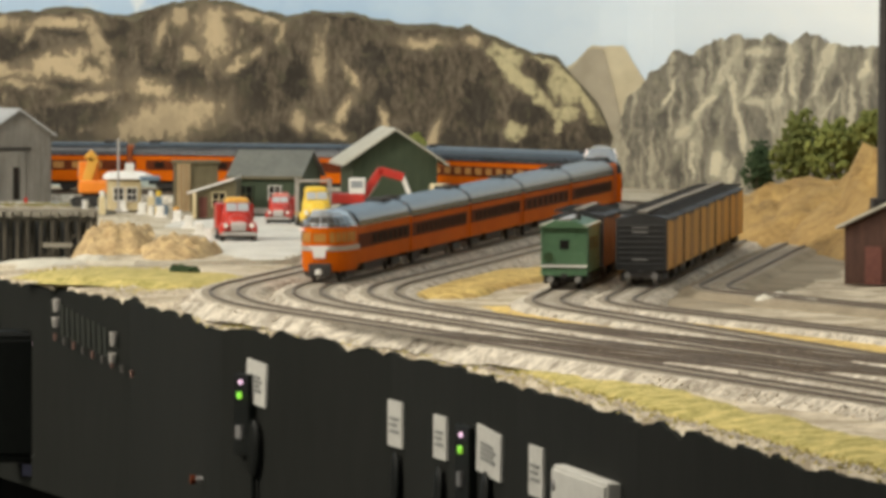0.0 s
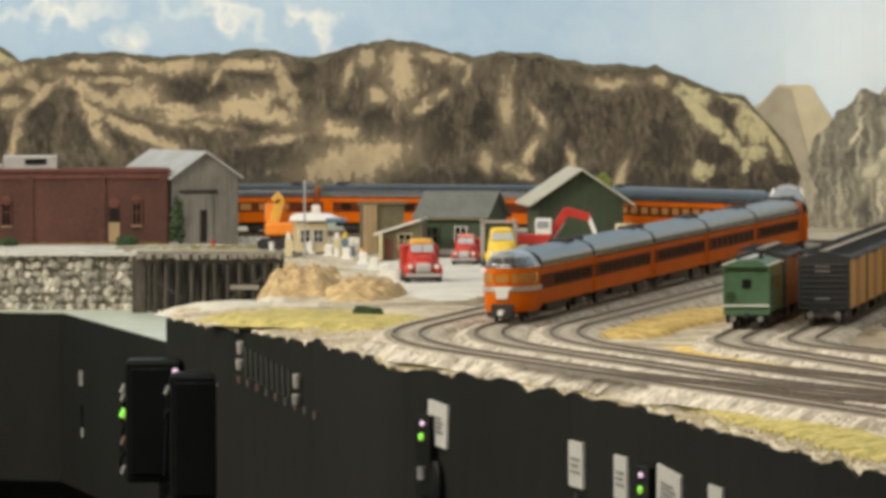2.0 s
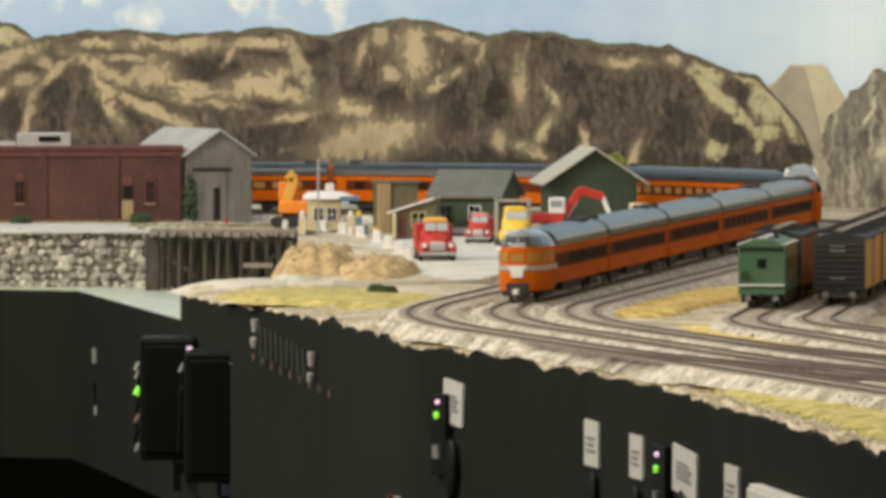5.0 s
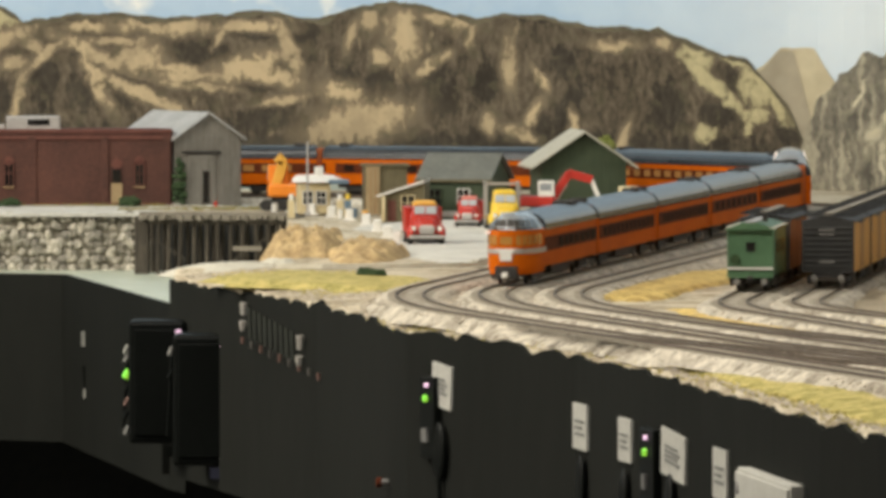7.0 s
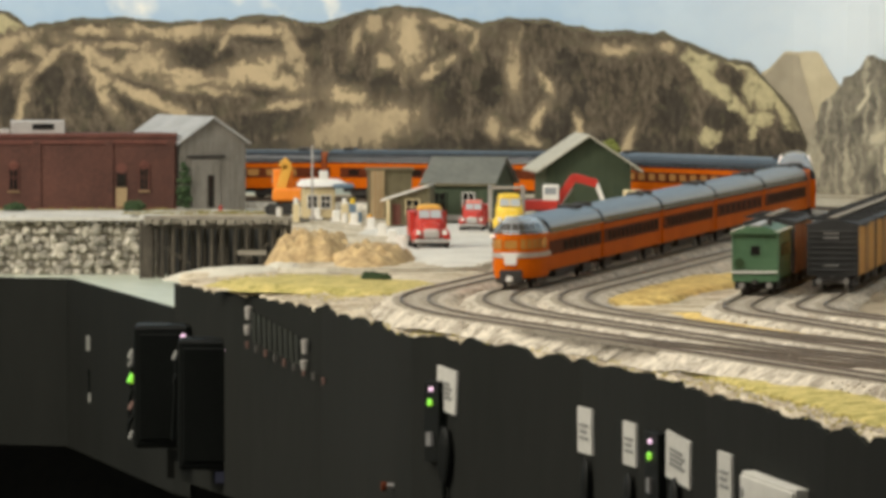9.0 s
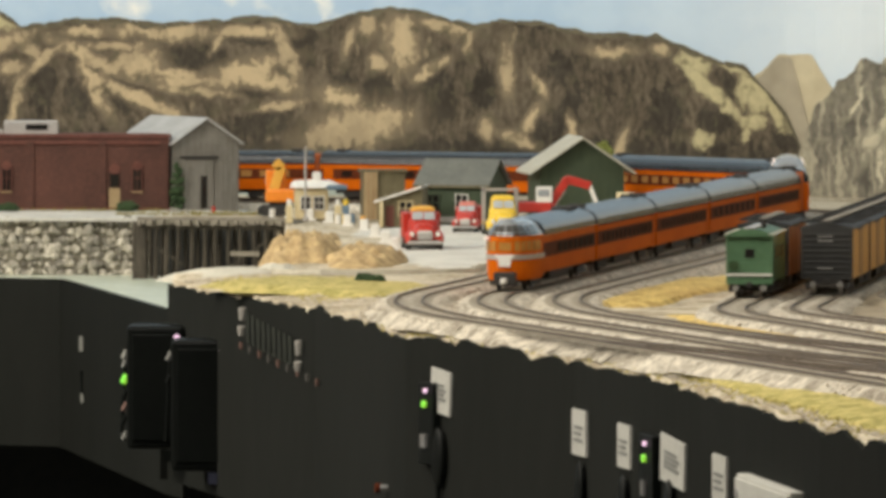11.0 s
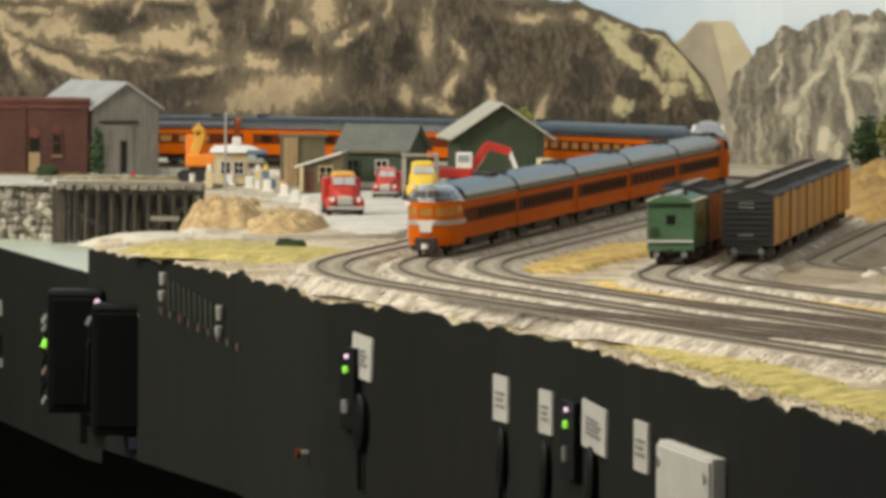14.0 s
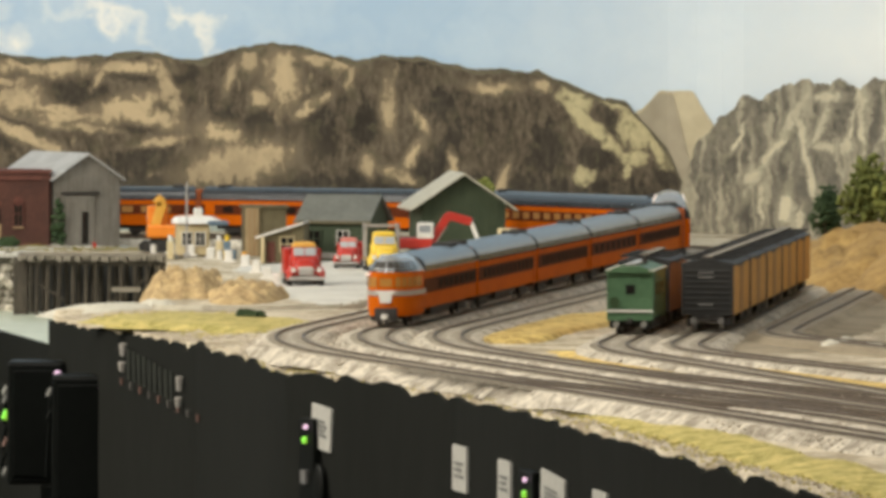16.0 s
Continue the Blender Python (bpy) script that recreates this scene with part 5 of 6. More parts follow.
def gondola():
    th = thing("gondola", "black gondola loaded with dark scrap", "gondola", group="freight cars in the yard")
    L, W = 0.062, 0.0165
    bm = bmesh.new()
    for sy in (-1, 1):
        box(bm, -L, L, *sorted((sy * W, sy * (W - 0.0012))), 0.010, 0.026)
    for sx in (-1, 1):
        box(bm, *sorted((sx * L, sx * (L - 0.0012))), -W + 0.0012, W - 0.0012, 0.010, 0.026)
    box(bm, -L + 0.0012, L - 0.0012, -W + 0.0012, W - 0.0012, 0.010, 0.012)
    part("body", bm, "blackcar", th)
    part("scrap_load", lumps(bmesh.new(), (0, 0, 0.027), (0.056, 0.013, 0.012), 90, 0.006, 4), "under", th, "dark scrap load")
    part("pale_scrap", lumps(bmesh.new(), (-0.02, 0, 0.036), (0.03, 0.010, 0.004), 12, 0.004, 5), "silver", th)
    freight_base(th, L)
    return th


s0 = arc_at(YARD_B, 4.795) + 0.072
bx = boxcar("yellowside")
bx.matrix_basis = place_on(YARD_B, s0, 0.045)
for k in range(1, 5):
    copy_thing(bx, place_on(YARD_B, s0 + k * 0.1535, 0.045))
s0 = arc_at(YARD_A, 4.745) + 0.05
cb = caboose()
cb.matrix_basis = place_on(YARD_A, s0, 0.035, True)
bb = boxcar("brownside", label="brown wooden boxcar behind the green caboose")
bb.matrix_basis = place_on(YARD_A, s0 + 0.132, 0.045)
gd = gondola()
gd.matrix_basis = place_on(YARD_A, s0 + 0.275, 0.045)

# ---- buildings ----


def window(parent, x0, x1, y, z0, z1, frame_mat="white", mullion=True):
    w = part("window", B(x0, x1, y - 0.0005, y + 0.0005, z0, z1), "darkwin", parent)
    t = 0.0008
    bm = bmesh.new()
    for a in ((x0 - t, x0, z0 - t, z1 + t), (x1, x1 + t, z0 - t, z1 + t), (x0, x1, z1, z1 + t), (x0, x1, z0 - t, z0)):
        box(bm, a[0], a[1], y - 0.0014, y + 0.0004, a[2], a[3])
    if mullion:
        box(bm, (x0 + x1) / 2 - 0.0003, (x0 + x1) / 2 + 0.0003, y - 0.0011, y + 0.0004, z0, z1)
        box(bm, x0, x1, y - 0.0011, y + 0.0004, (z0 + z1) / 2 - 0.0003, (z0 + z1) / 2 + 0.0003)
    part("frame", bm, frame_mat, w)
    return w


def brick_building():
    th = thing("brick_building", "long low red brick building with a flat roof", "building", at(-0.26, 6.82, -0.006, 4))
    W, D, H = 0.44, 0.07, 0.069
    wall = part("wall", B(-W, 0.008, 0, D, 0, H, 0.0008), "brick", th)
    part("parapet", B(-W - 0.001, 0.009, -0.001, D + 0.001, H, H + 0.003), "brickdark", th)
    part("cornice", B(-W, 0.008, -0.0016, 0, H - 0.006, H - 0.003), "brickdark", wall)
    for x in (-0.001, -0.058, -0.125, -0.19, -0.255, -0.32, -0.385):
        part("pilaster", B(x, x + 0.007, -0.002, 0, 0, H - 0.004), "brick", wall)
    part("plinth", B(-W, 0.008, -0.0014, 0, 0, 0.004), "brickdark", wall)
    for x in (-0.143, -0.168, -0.215, -0.238, -0.28, -0.305, -0.022):
        w = window(th, x - 0.0038, x + 0.0038, -0.0008, 0.020, 0.043, "brickdark")
        part("arch", C((x, -0.0014, 0.043), (x, 0.0002, 0.043), 0.0042, n=16), "brickdark", w)
        part("sill", B(x - 0.005, x + 0.005, -0.002, 0, 0.0178, 0.0195), "tan_wood", w)
    d = part("door", B(-0.048, -0.038, -0.0012, 0.0002, 0, 0.022), "tan_wood", th, "tan wooden door")
    part("transom", B(-0.047, -0.039, -0.0016, 0.0002, 0.023, 0.035), "darkwin", d)
    part("arch", C((-0.043, -0.0012, 0.040), (-0.043, 0.0002, 0.040), 0.005, n=16), "brickdark", d)
    unit = part("roof_unit", B(-0.145, -0.095, 0.02, 0.05, H + 0.002, H + 0.015, 0.001), "silver", th, "grey roof ventilation unit")
    part("duct", B(-0.168, -0.146, 0.03, 0.045, H + 0.002, H + 0.007, 0.001), "silver", unit)
    part("grille", B(-0.125, -0.105, 0.019, 0.020, H + 0.007, H + 0.012), "darkwin", unit)


brick_building()


def gable_house(name, label, x, y, turn, W, D, H, R, wall_mat, roof_mat, over=0.004, thick=0.0018, z=-0.006):
    """Gable end towards -y; the ridge runs back."""
    th = thing(name, label, "building", at(x, y, z, turn))
    wall = part("wall", P([(-W / 2, 0), (W / 2, 0), (W / 2, H), (0, H + R), (-W / 2, H)], 0, D), wall_mat, th)
    k = R / (W / 2)
    for sx in (-1, 1):
        o = [(0, H + R), (sx * (W / 2 + over), H - over * k), (sx * (W / 2 + over), H - over * k + thick), (0, H + R + thick)]
        part("roof", P(o, -over, D + over), roof_mat, th)
    return th, wall


gh, wall = gable_house("grey_shed", "weathered grey board warehouse with a pale gable roof", -0.2185, 6.835, 24, 0.066, 0.135, 0.064, 0.022, "grey_wood", "grey_roofing")
d = part("sliding_door", B(-0.022, 0.006, -0.0014, 0.0, 0, 0.048), "grey_wood", gh)
part("door_track", B(-0.026, 0.012, -0.0024, 0.0, 0.049, 0.0515), "under", d)
# no opening is cut; the doorway's inner shade is this near-black panel
part("doorway_shade", B(-0.006, 0.0005, -0.0019, 0.0, 0.003, 0.033), "darkwin", gh, "dark panel for the shade in an open doorway")
part("ivy", lumps(bmesh.new(), (-0.030, -0.002, 0.022), (0.007, 0.003, 0.024), 70, 0.0028, 6), "leafdark", gh, "dark green ivy")
for k in range(15):
    part("batten", B(-0.032 + k * 0.0045, -0.0316 + k * 0.0045, -0.0005, 0.0, 0, 0.064), "grey_wood", wall)

dp, wall = gable_house("depot", "dark green board depot with a pale overhanging roof", 0.128, 6.66, 5, 0.077, 0.11, 0.046, 0.026, "green_wall", "tan_roof", over=0.010)
for k in range(18):
    part("batten", B(-0.037 + k * 0.0042, -0.0365 + k * 0.0042, -0.0006, 0.0, 0, 0.046), "green_wall", wall)
part("freight_door", B(-0.014, 0.014, -0.0014, 0, 0, 0.030), "green_wall", dp)
part("loading_dock", B(-0.037, 0.037, -0.016, -0.0015, 0, 0.009), "tan_wood", dp)
th = thing("tree", "small green tree behind the depot", "tree", at(0.150, 6.80))
part("trunk", C((0, 0, 0), (0, 0, 0.05), 0.003, 0.0015), "bark", th)
part("crown", lumps(bmesh.new(), (0, 0, 0.057), (0.010, 0.009, 0.009), 90, 0.003, 9), "leaf", th)


def ridge_shed(name, label, x, y, turn, W, D, H, R, wall_mat, roof_mat):
    """Ridge across the view; the front slope faces -y."""
    th = thing(name, label, "building", at(x, y, -0.006, turn))
    wall = part("wall", P([(0, 0), (D, 0), (D, H), (D / 2, H + R), (0, H)], -W / 2, W / 2, Matrix.Rotation(math.radians(90), 4, "Z") @ Matrix.Diagonal((1, -1, 1, 1))), wall_mat, th)
    o, t = 0.004, 0.0016
    k = R / (D / 2)
    for a, b in (((-o, H - o * k), (D / 2, H + R)), ((D + o, H - o * k), (D / 2, H + R))):
        part("roof", P([a, b, (b[0], b[1] + t), (a[0], a[1] + t)], -W / 2 - o, W / 2 + o, Matrix.Rotation(math.radians(90), 4, "Z") @ Matrix.Diagonal((1, -1, 1, 1))), roof_mat, th)
    return th, wall


sh, wall = ridge_shed("green_shed", "dark green shed with a grey slate roof", 0.010, 6.46, -18, 0.062, 0.062, 0.036, 0.020, "green_wall", "slate")
window(sh, -0.024, -0.012, -0.0006, 0.012, 0.026, "green_wall")
window(sh, 0.004, 0.014, -0.0006, 0.014, 0.026, "white")
part("fascia_board", B(-0.036, 0.036, -0.0052, -0.004, 0.0325, 0.0345), "olive", sh)
part("bench", B(-0.008, 0.014, -0.010, -0.004, 0.002, 0.007), "silver", sh)
an = thing("annex", "olive board annex with a pale sloping roof", "building", at(-0.036, 6.395, -0.006, -6))
part("wall", P([(-0.018, 0), (0.020, 0), (0.020, 0.034), (-0.018, 0.022)], 0, 0.045), "olive", an)
part("roof", P([(-0.022, 0.0207), (0.0195, 0.0338), (0.0195, 0.0356), (-0.022, 0.0225)], -0.005, 0.048), "white", an, "pale lean-to roof")
window(an, 0.000, 0.011, -0.0006, 0.010, 0.022, "cream")
part("porch_post", B(-0.017, -0.014, -0.006, -0.003, 0, 0.022), "cream", an)
part("door", B(-0.012, -0.005, -0.001, 0, 0, 0.018), "brickdark", an)
th = thing("timber_tower", "tan timber shed with a flat roof", "building", at(-0.052, 6.58, -0.006, 5))
part("wall", B(-0.018, 0.020, 0, 0.03, 0, 0.043), "olive", th)
part("flat_roof", B(-0.020, 0.022, -0.002, 0.032, 0.043, 0.0455), "olive", th)
part("front_panel", B(-0.017, -0.006, -0.0016, 0, 0, 0.044), "brownside", th)
for k in range(3):
    part("board", B(-0.017 + k * 0.0042, -0.0134 + k * 0.0042, -0.0026, -0.0016, 0, 0.043), "tan_wood", th)

th = thing("fuel_kiosk", "cream fuel kiosk with a pale blue canopy", "kiosk", at(-0.112, 6.60, -0.006, 8) @ Matrix.Scale(0.92, 4))
kb = part("body", B(-0.019, 0.012, 0, 0.026, 0, 0.030, 0.001), "cream", th)
window(th, -0.015, -0.006, -0.0006, 0.010, 0.022, "white")
window(th, -0.002, 0.007, -0.0006, 0.010, 0.022, "white")
rings = []
for x, w in ((-0.024, 0.008), (-0.020, 0.016), (0.0, 0.019), (0.016, 0.016), (0.026, 0.006)):
    rings.append([(x, 0.012 - w, 0.031), (x, 0.012, 0.031 + w * 0.42), (x, 0.012 + w, 0.031)])
cn = part("canopy", loft(bmesh.new(), rings), "white", th, "pale rounded canopy")
part("canopy_edge", B(0.010, 0.030, -0.006, 0.024, 0.0290, 0.0335, 0.001), "blue", cn, "dark blue canopy edge")
part("roof_box", B(-0.002, 0.006, 0.008, 0.016, 0.036, 0.046, 0.001), "white", th)
for x, mt in ((0.017, "cream"), (0.024, "blue"), (-0.026, "cream")):
    p = thing("fuel_pump", "small painted fuel pump beside the kiosk", "fuel pump", at(-0.108 + x, 6.49), "fuel pumps")
    part("cabinet", B(-0.003, 0.003, -0.002, 0.002, 0, 0.016, 0.0005), mt, p)
    part("globe", C((0, 0, 0.016), (0, 0, 0.021), 0.0022), "white" if mt == "cream" else "yellow", p)
th = thing("flag_pole", "thin pale pole beside the kiosk", "pole", at(-0.121, 6.56))
part("shaft", C((0, 0, 0), (0, 0, 0.066), 0.0012, 0.0009), "silver", th)
part("base", C((0, 0, 0), (0, 0, 0.003), 0.003), "silver", th)

# brown shed with a tall stack, on the far side of the yard
sr, wall = gable_house("brown_shed", "dark red board shed with a pale sloping roof", 0.432, 4.97, -24, 0.070, 0.09, 0.040, 0.016, "brown_boards_dark", "tan_roof", over=0.005)
window(sr, 0.006, 0.018, -0.0006, 0.012, 0.028, "white")
part("door", B(-0.020, -0.008, -0.001, 0, 0, 0.026), "brickdark", sr)
th = thing("smokestack", "tall thin black smokestack behind the brown shed", "smokestack", at(0.4405, 5.12))
part("shaft", C((0, 0, 0.0), (0, 0, 0.21), 0.0075, 0.006, 14), "under", th)
part("base", B(-0.011, 0.011, -0.011, 0.011, 0, 0.055, 0.001), "under", th)
part("collar", C((0, 0, 0.205), (0, 0, 0.212), 0.0075, n=14), "under", th)

# ---- road vehicles ----


def wheel(parent, x, y, r=0.0058, w=0.0035):
    t = part("wheel", C((x - w / 2, y, r), (x + w / 2, y, r), r, n=16), "rubber", parent)
    part("hub", C((x - w / 2 - 0.0004, y, r), (x + w / 2 + 0.0004, y, r), r * 0.5, n=12), "steel", t)


def lorry(x, y, turn, paint, cab_roof, label, bed="box", k=1.0):
    """Front towards -y."""
    th = thing("truck", label, "truck", at(x, y, -0.0055, turn) @ Matrix.Scale(k, 4), "parked trucks")
    W = 0.0130
    part("apron", B(-W * 0.80, W * 0.80, -0.0172, -0.0155, 0.0030, 0.0078), "under", th)
    def shell(levels):
        """A soft-cornered body from levels (height, half width, front, back)."""
        rings = []
        for z, w, y0, y1 in levels:
            ring = []
            for q in range(20):
                a = 2 * math.pi * (q + 0.5) / 20
                c, n = math.cos(a), math.sin(a)
                ring.append((w * math.copysign(abs(c) ** 0.45, c), (y0 + y1) / 2 + (y1 - y0) / 2 * math.copysign(abs(n) ** 0.45, n), z))
            rings.append(ring)
        return loft(bmesh.new(), rings)

    cab = part("cab", shell([(0.006, W * 0.78, -0.002, 0.016), (0.012, W * 0.82, -0.003, 0.0165), (0.0185, W * 0.80, -0.002, 0.0165), (0.0205, W * 0.76, -0.0005, 0.016), (0.0275, W * 0.66, 0.0035, 0.0155)]), paint, th)
    part("cab_roof", shell([(0.0274, W * 0.68, 0.003, 0.016), (0.0292, W * 0.66, 0.0032, 0.0158), (0.0306, W * 0.54, 0.005, 0.0145), (0.0310, W * 0.36, 0.007, 0.012)]), cab_roof, cab)
    for sx in (-1, 1):
        part("windscreen", B(*sorted((sx * 0.0004, sx * W * 0.60)), -0.0005, 0.0005, -0.0030, 0.0030, 0, Matrix.Translation((0, 0.0010, 0.0240)) @ Matrix.Rotation(math.radians(-29), 4, "X")), "screen", cab, "windscreen with its glare painted in")
        part("side_window", B(*sorted((sx * W * 0.70, sx * W * 0.745)), 0.006, 0.013, 0.0212, 0.0266), "darkwin", cab)
    part("bonnet", shell([(0.006, W * 0.60, -0.0165, -0.001), (0.0135, W * 0.58, -0.0168, -0.001), (0.0170, W * 0.50, -0.0150, -0.001), (0.0188, W * 0.36, -0.0115, -0.001), (0.0193, W * 0.20, -0.008, -0.001)]), paint, th)
    part("grille", shell([(0.0080, W * 0.40, -0.0178, -0.0150), (0.0125, W * 0.44, -0.0178, -0.0150), (0.0142, W * 0.34, -0.0174, -0.0150)]), "silver", th)
    part("bumper", B(-W * 0.96, W * 0.96, -0.0196, -0.0180, 0.0045, 0.0070, 0.0007), "silver", th)
    for sx in (-1, 1):
        bm = bmesh.new()
        bmesh.ops.create_uvsphere(bm, u_segments=14, v_segments=8, radius=1, matrix=Matrix.Translation((sx * W * 0.80, -0.0092, 0.0085)) @ Matrix.Diagonal((0.0036, 0.0085, 0.0058, 1)))
        part("wing", bm, paint, th, smooth=True)
        part("headlight", C((sx * W * 0.70, -0.0150, 0.0118), (sx * W * 0.70, -0.0178, 0.0118), 0.0017, n=12), "white", th)
        wheel(th, sx * W * 0.85, -0.009)
        wheel(th, sx * W * 0.85, 0.030)
        wheel(th, sx * W * 0.85, 0.042)
    part("chassis", B(-0.006, 0.006, -0.015, 0.050, 0.0045, 0.0075), "under", th)
    if bed == "box":
        part("load_body", B(-W, W, 0.018, 0.050, 0.008, 0.026, 0.001), paint, th)
    elif bed == "stake":
        b = part("flat_bed", B(-W, W, 0.018, 0.050, 0.008, 0.011), "tan_wood", th)
        for sx in (-1, 1):
            for q in range(5):
                part("stake", B(*sorted((sx * W, sx * (W - 0.001))), 0.019 + q * 0.007, 0.0205 + q * 0.007, 0.011, 0.036), "silver", b)
            part("side_rail", B(*sorted((sx * W, sx * (W - 0.0012))), 0.018, 0.050, 0.034, 0.036), "silver", b)
        part("head_rail", B(-W, W, 0.018, 0.019, 0.034, 0.036), "silver", b)
    return th


lorry(-0.014, 5.79, 4, "red", "amber", "red truck with an amber cab roof on the road", "box", 1.12)
lorry(0.0218, 6.23, -6, "red", "pink", "red truck with a faded red cab roof", "box", 0.84)
lorry(0.0520, 6.13, 4, "yellow", "yellow", "yellow stake truck parked beside the shed", "stake", 1.10)


def excavator(x, y, turn, paint, label, k=1.0, raised=True):
    """Boom towards +x."""
    th = thing("excavator", label, "excavator", at(x, y, -0.0055, turn) @ Matrix.Scale(k, 4), "tracked machines")
    for sy in (-1, 1):
        bm = bmesh.new()
        loft(bm, [[(px, sy * 0.011 - 0.003, pz) for px, pz in ((-0.018, 0.002), (-0.015, 0), (0.015, 0), (0.018, 0.002), (0.018, 0.006), (0.015, 0.008), (-0.015, 0.008), (-0.018, 0.006))],
                  [(px, sy * 0.011 + 0.003, pz) for px, pz in ((-0.018, 0.002), (-0.015, 0), (0.015, 0), (0.018, 0.002), (0.018, 0.006), (0.015, 0.008), (-0.015, 0.008), (-0.018, 0.006))]])
        t = part("crawler_track", bm, "rubber", th)
        for q in (-0.012, -0.004, 0.004, 0.012):
            part("roller", C((q, sy * 0.0145, 0.004), (q, sy * 0.0075, 0.004), 0.0028, n=10), "under", t)
    part("turntable", C((0, 0, 0.008), (0, 0, 0.0105), 0.009, n=18), "under", th)
    part("house", B(-0.022, 0.012, -0.012, 0.012, 0.0105, 0.021, 0.002), paint, th)
    part("counterweight", B(-0.026, -0.018, -0.012, 0.012, 0.0095, 0.019, 0.0025), paint, th)
    cab = part("cab", B(-0.004, 0.012, -0.012, -0.002, 0.0205, 0.036, 0.001), "white" if raised else paint, th)
    part("cab_window", B(-0.002, 0.0095, -0.0125, -0.0118, 0.0265, 0.0335), "domeglass", cab)
    part("front_window", B(0.0115, 0.0124, -0.0105, -0.0035, 0.0245, 0.0335), "domeglass", cab)
    bends = ((0.008, 0.016), (0.026, 0.043), (0.048, 0.037)) if raised else ((0.006, 0.018), (0.000, 0.038), (0.004, 0.042))
    bm = bmesh.new()
    for (ax, az), (bx_, bz) in zip(bends, bends[1:]):
        d = Vector((bx_ - ax, 0, bz - az))
        m = Matrix.Translation(((ax + bx_) / 2, 0.004, (az + bz) / 2)) @ Matrix.Rotation(-math.atan2(d.z, d.x), 4, "Y")
        box(bm, -d.length / 2 - 0.001, d.length / 2 + 0.001, -0.0025, 0.0025, -0.0040, 0.0040, 0.0006, m)
    part("boom", bm, paint if raised else "amber", th)
    if raised:
        d = Vector((0.057 - 0.048, 0, 0.014 - 0.037))
        m = Matrix.Translation((0.0525, 0.004, 0.0255)) @ Matrix.Rotation(-math.atan2(d.z, d.x), 4, "Y")
        part("stick", B(-0.0125, 0.0125, -0.0016, 0.0016, -0.002, 0.002, 0.0004, m), "white", th)
        part("bucket", P([(0.050, 0.016), (0.061, 0.016), (0.062, 0.008), (0.056, 0.004), (0.050, 0.007)], -0.001, 0.009), "silver", th)
        part("ram", C((0.012, 0.004, 0.014), (0.024, 0.004, 0.032), 0.0009), "steel", th)
    return th


excavator(0.088, 6.49, -4, "red", "red excavator with a white cab in front of the depot", 0.90)
excavator(-0.146, 6.70, 180, "excav", "bright orange crane excavator on the yard", 1.15, raised=False)
th = thing("loader", "yellow wheel loader beside the main track", "loader", at(0.155, 6.24, -0.0055, 15))
part("body", B(-0.010, 0.014, -0.011, 0.011, 0.006, 0.018, 0.002), "yellow", th)
part("cab", B(-0.004, 0.010, -0.009, 0.009, 0.018, 0.034, 0.001), "cream", th)
part("bucket", P([(-0.024, 0.002), (-0.014, 0.004), (-0.014, 0.014), (-0.020, 0.012)], -0.013, 0.013), "yellow", th)
for wx in (-0.006, 0.010):
    for sy in (-1, 1):
        part("wheel", C((wx, sy * 0.009, 0.006), (wx, sy * 0.013, 0.006), 0.006, n=16), "rubber", th)

# ---- cove, cliff, wall and trestle ----


def mound(name, x, y, rx, ry, h, z, material, seed, label, cat, power=2.0, amp=0.25, kind="structure", scale=30):
    bm = bmesh.new()
    n, k = 56, 18
    top = bm.verts.new((x, y, RAIL + z + h))
    prev = None
    for r in range(1, k + 1):
        u = r / k
        row = []
        for i in range(n):
            a = 2 * math.pi * i / n
            q = 1 + amp * noise.noise(Vector((math.cos(a) * 2, math.sin(a) * 2, seed)))
            px, py = x + math.cos(a) * rx * u * q, y + math.sin(a) * ry * u * q
            f = (1 - u ** power) if power >= 1 else (1 - u) ** (1 / power)
            zz = RAIL + z + h * f + h * (0.30 if "cliff" in name else 0.24) * u * (1 - u) * 4 * noise.fractal(Vector((px * scale, py * scale, seed)), 0.8, 2.0, 4)
            row.append(bm.verts.new((px, py, zz)))
        for i in range(n):
            j = (i + 1) % n
            if prev:
                bm.faces.new((prev[i], prev[j], row[j], row[i]))
            else:
                bm.faces.new((top, row[i], row[j]))
        prev = row
    return tagged(part(name, bm, material, smooth=True), label, cat, kind=kind)


mound("cliff", -0.098, 5.86, 0.044, 0.42, 0.058, -0.066, "cliff", 2, "tan eroded cliff beside the cove", "cliff", 4.0, 0.3, scale=50)
mound("cliff", -0.106, 5.66, 0.036, 0.17, 0.026, -0.016, "cliff", 4, "tan dry bank under the road", "cliff", 3.0, 0.35, scale=90)
mound("cliff", -0.058, 5.55, 0.036, 0.12, 0.019, -0.014, "cliff", 11, "tan dry bank with a pale crest", "cliff", 3.0, 0.35, scale=90)
mound("cliff", -0.122, 5.46, 0.026, 0.08, 0.011, -0.016, "rock", 8, "pale rocky foot of the bank", "cliff", 2.0, 0.4, scale=90)
mound("shore", -0.155, 5.36, 0.050, 0.10, 0.010, -0.014, "rock", 6, "pale sandy bank at the fascia corner", "bank", 2.0, 0.3)
# rip-rap wall with single stones
wall = tagged(part("wall_riprap", B(-1.4, -0.262, 6.615, 6.66, RAIL - 0.06, RAIL - 0.0075), "mortar"), "rough grey stone wall along the water", "wall", kind="structure")
rnd = random.Random(3)
stones = []
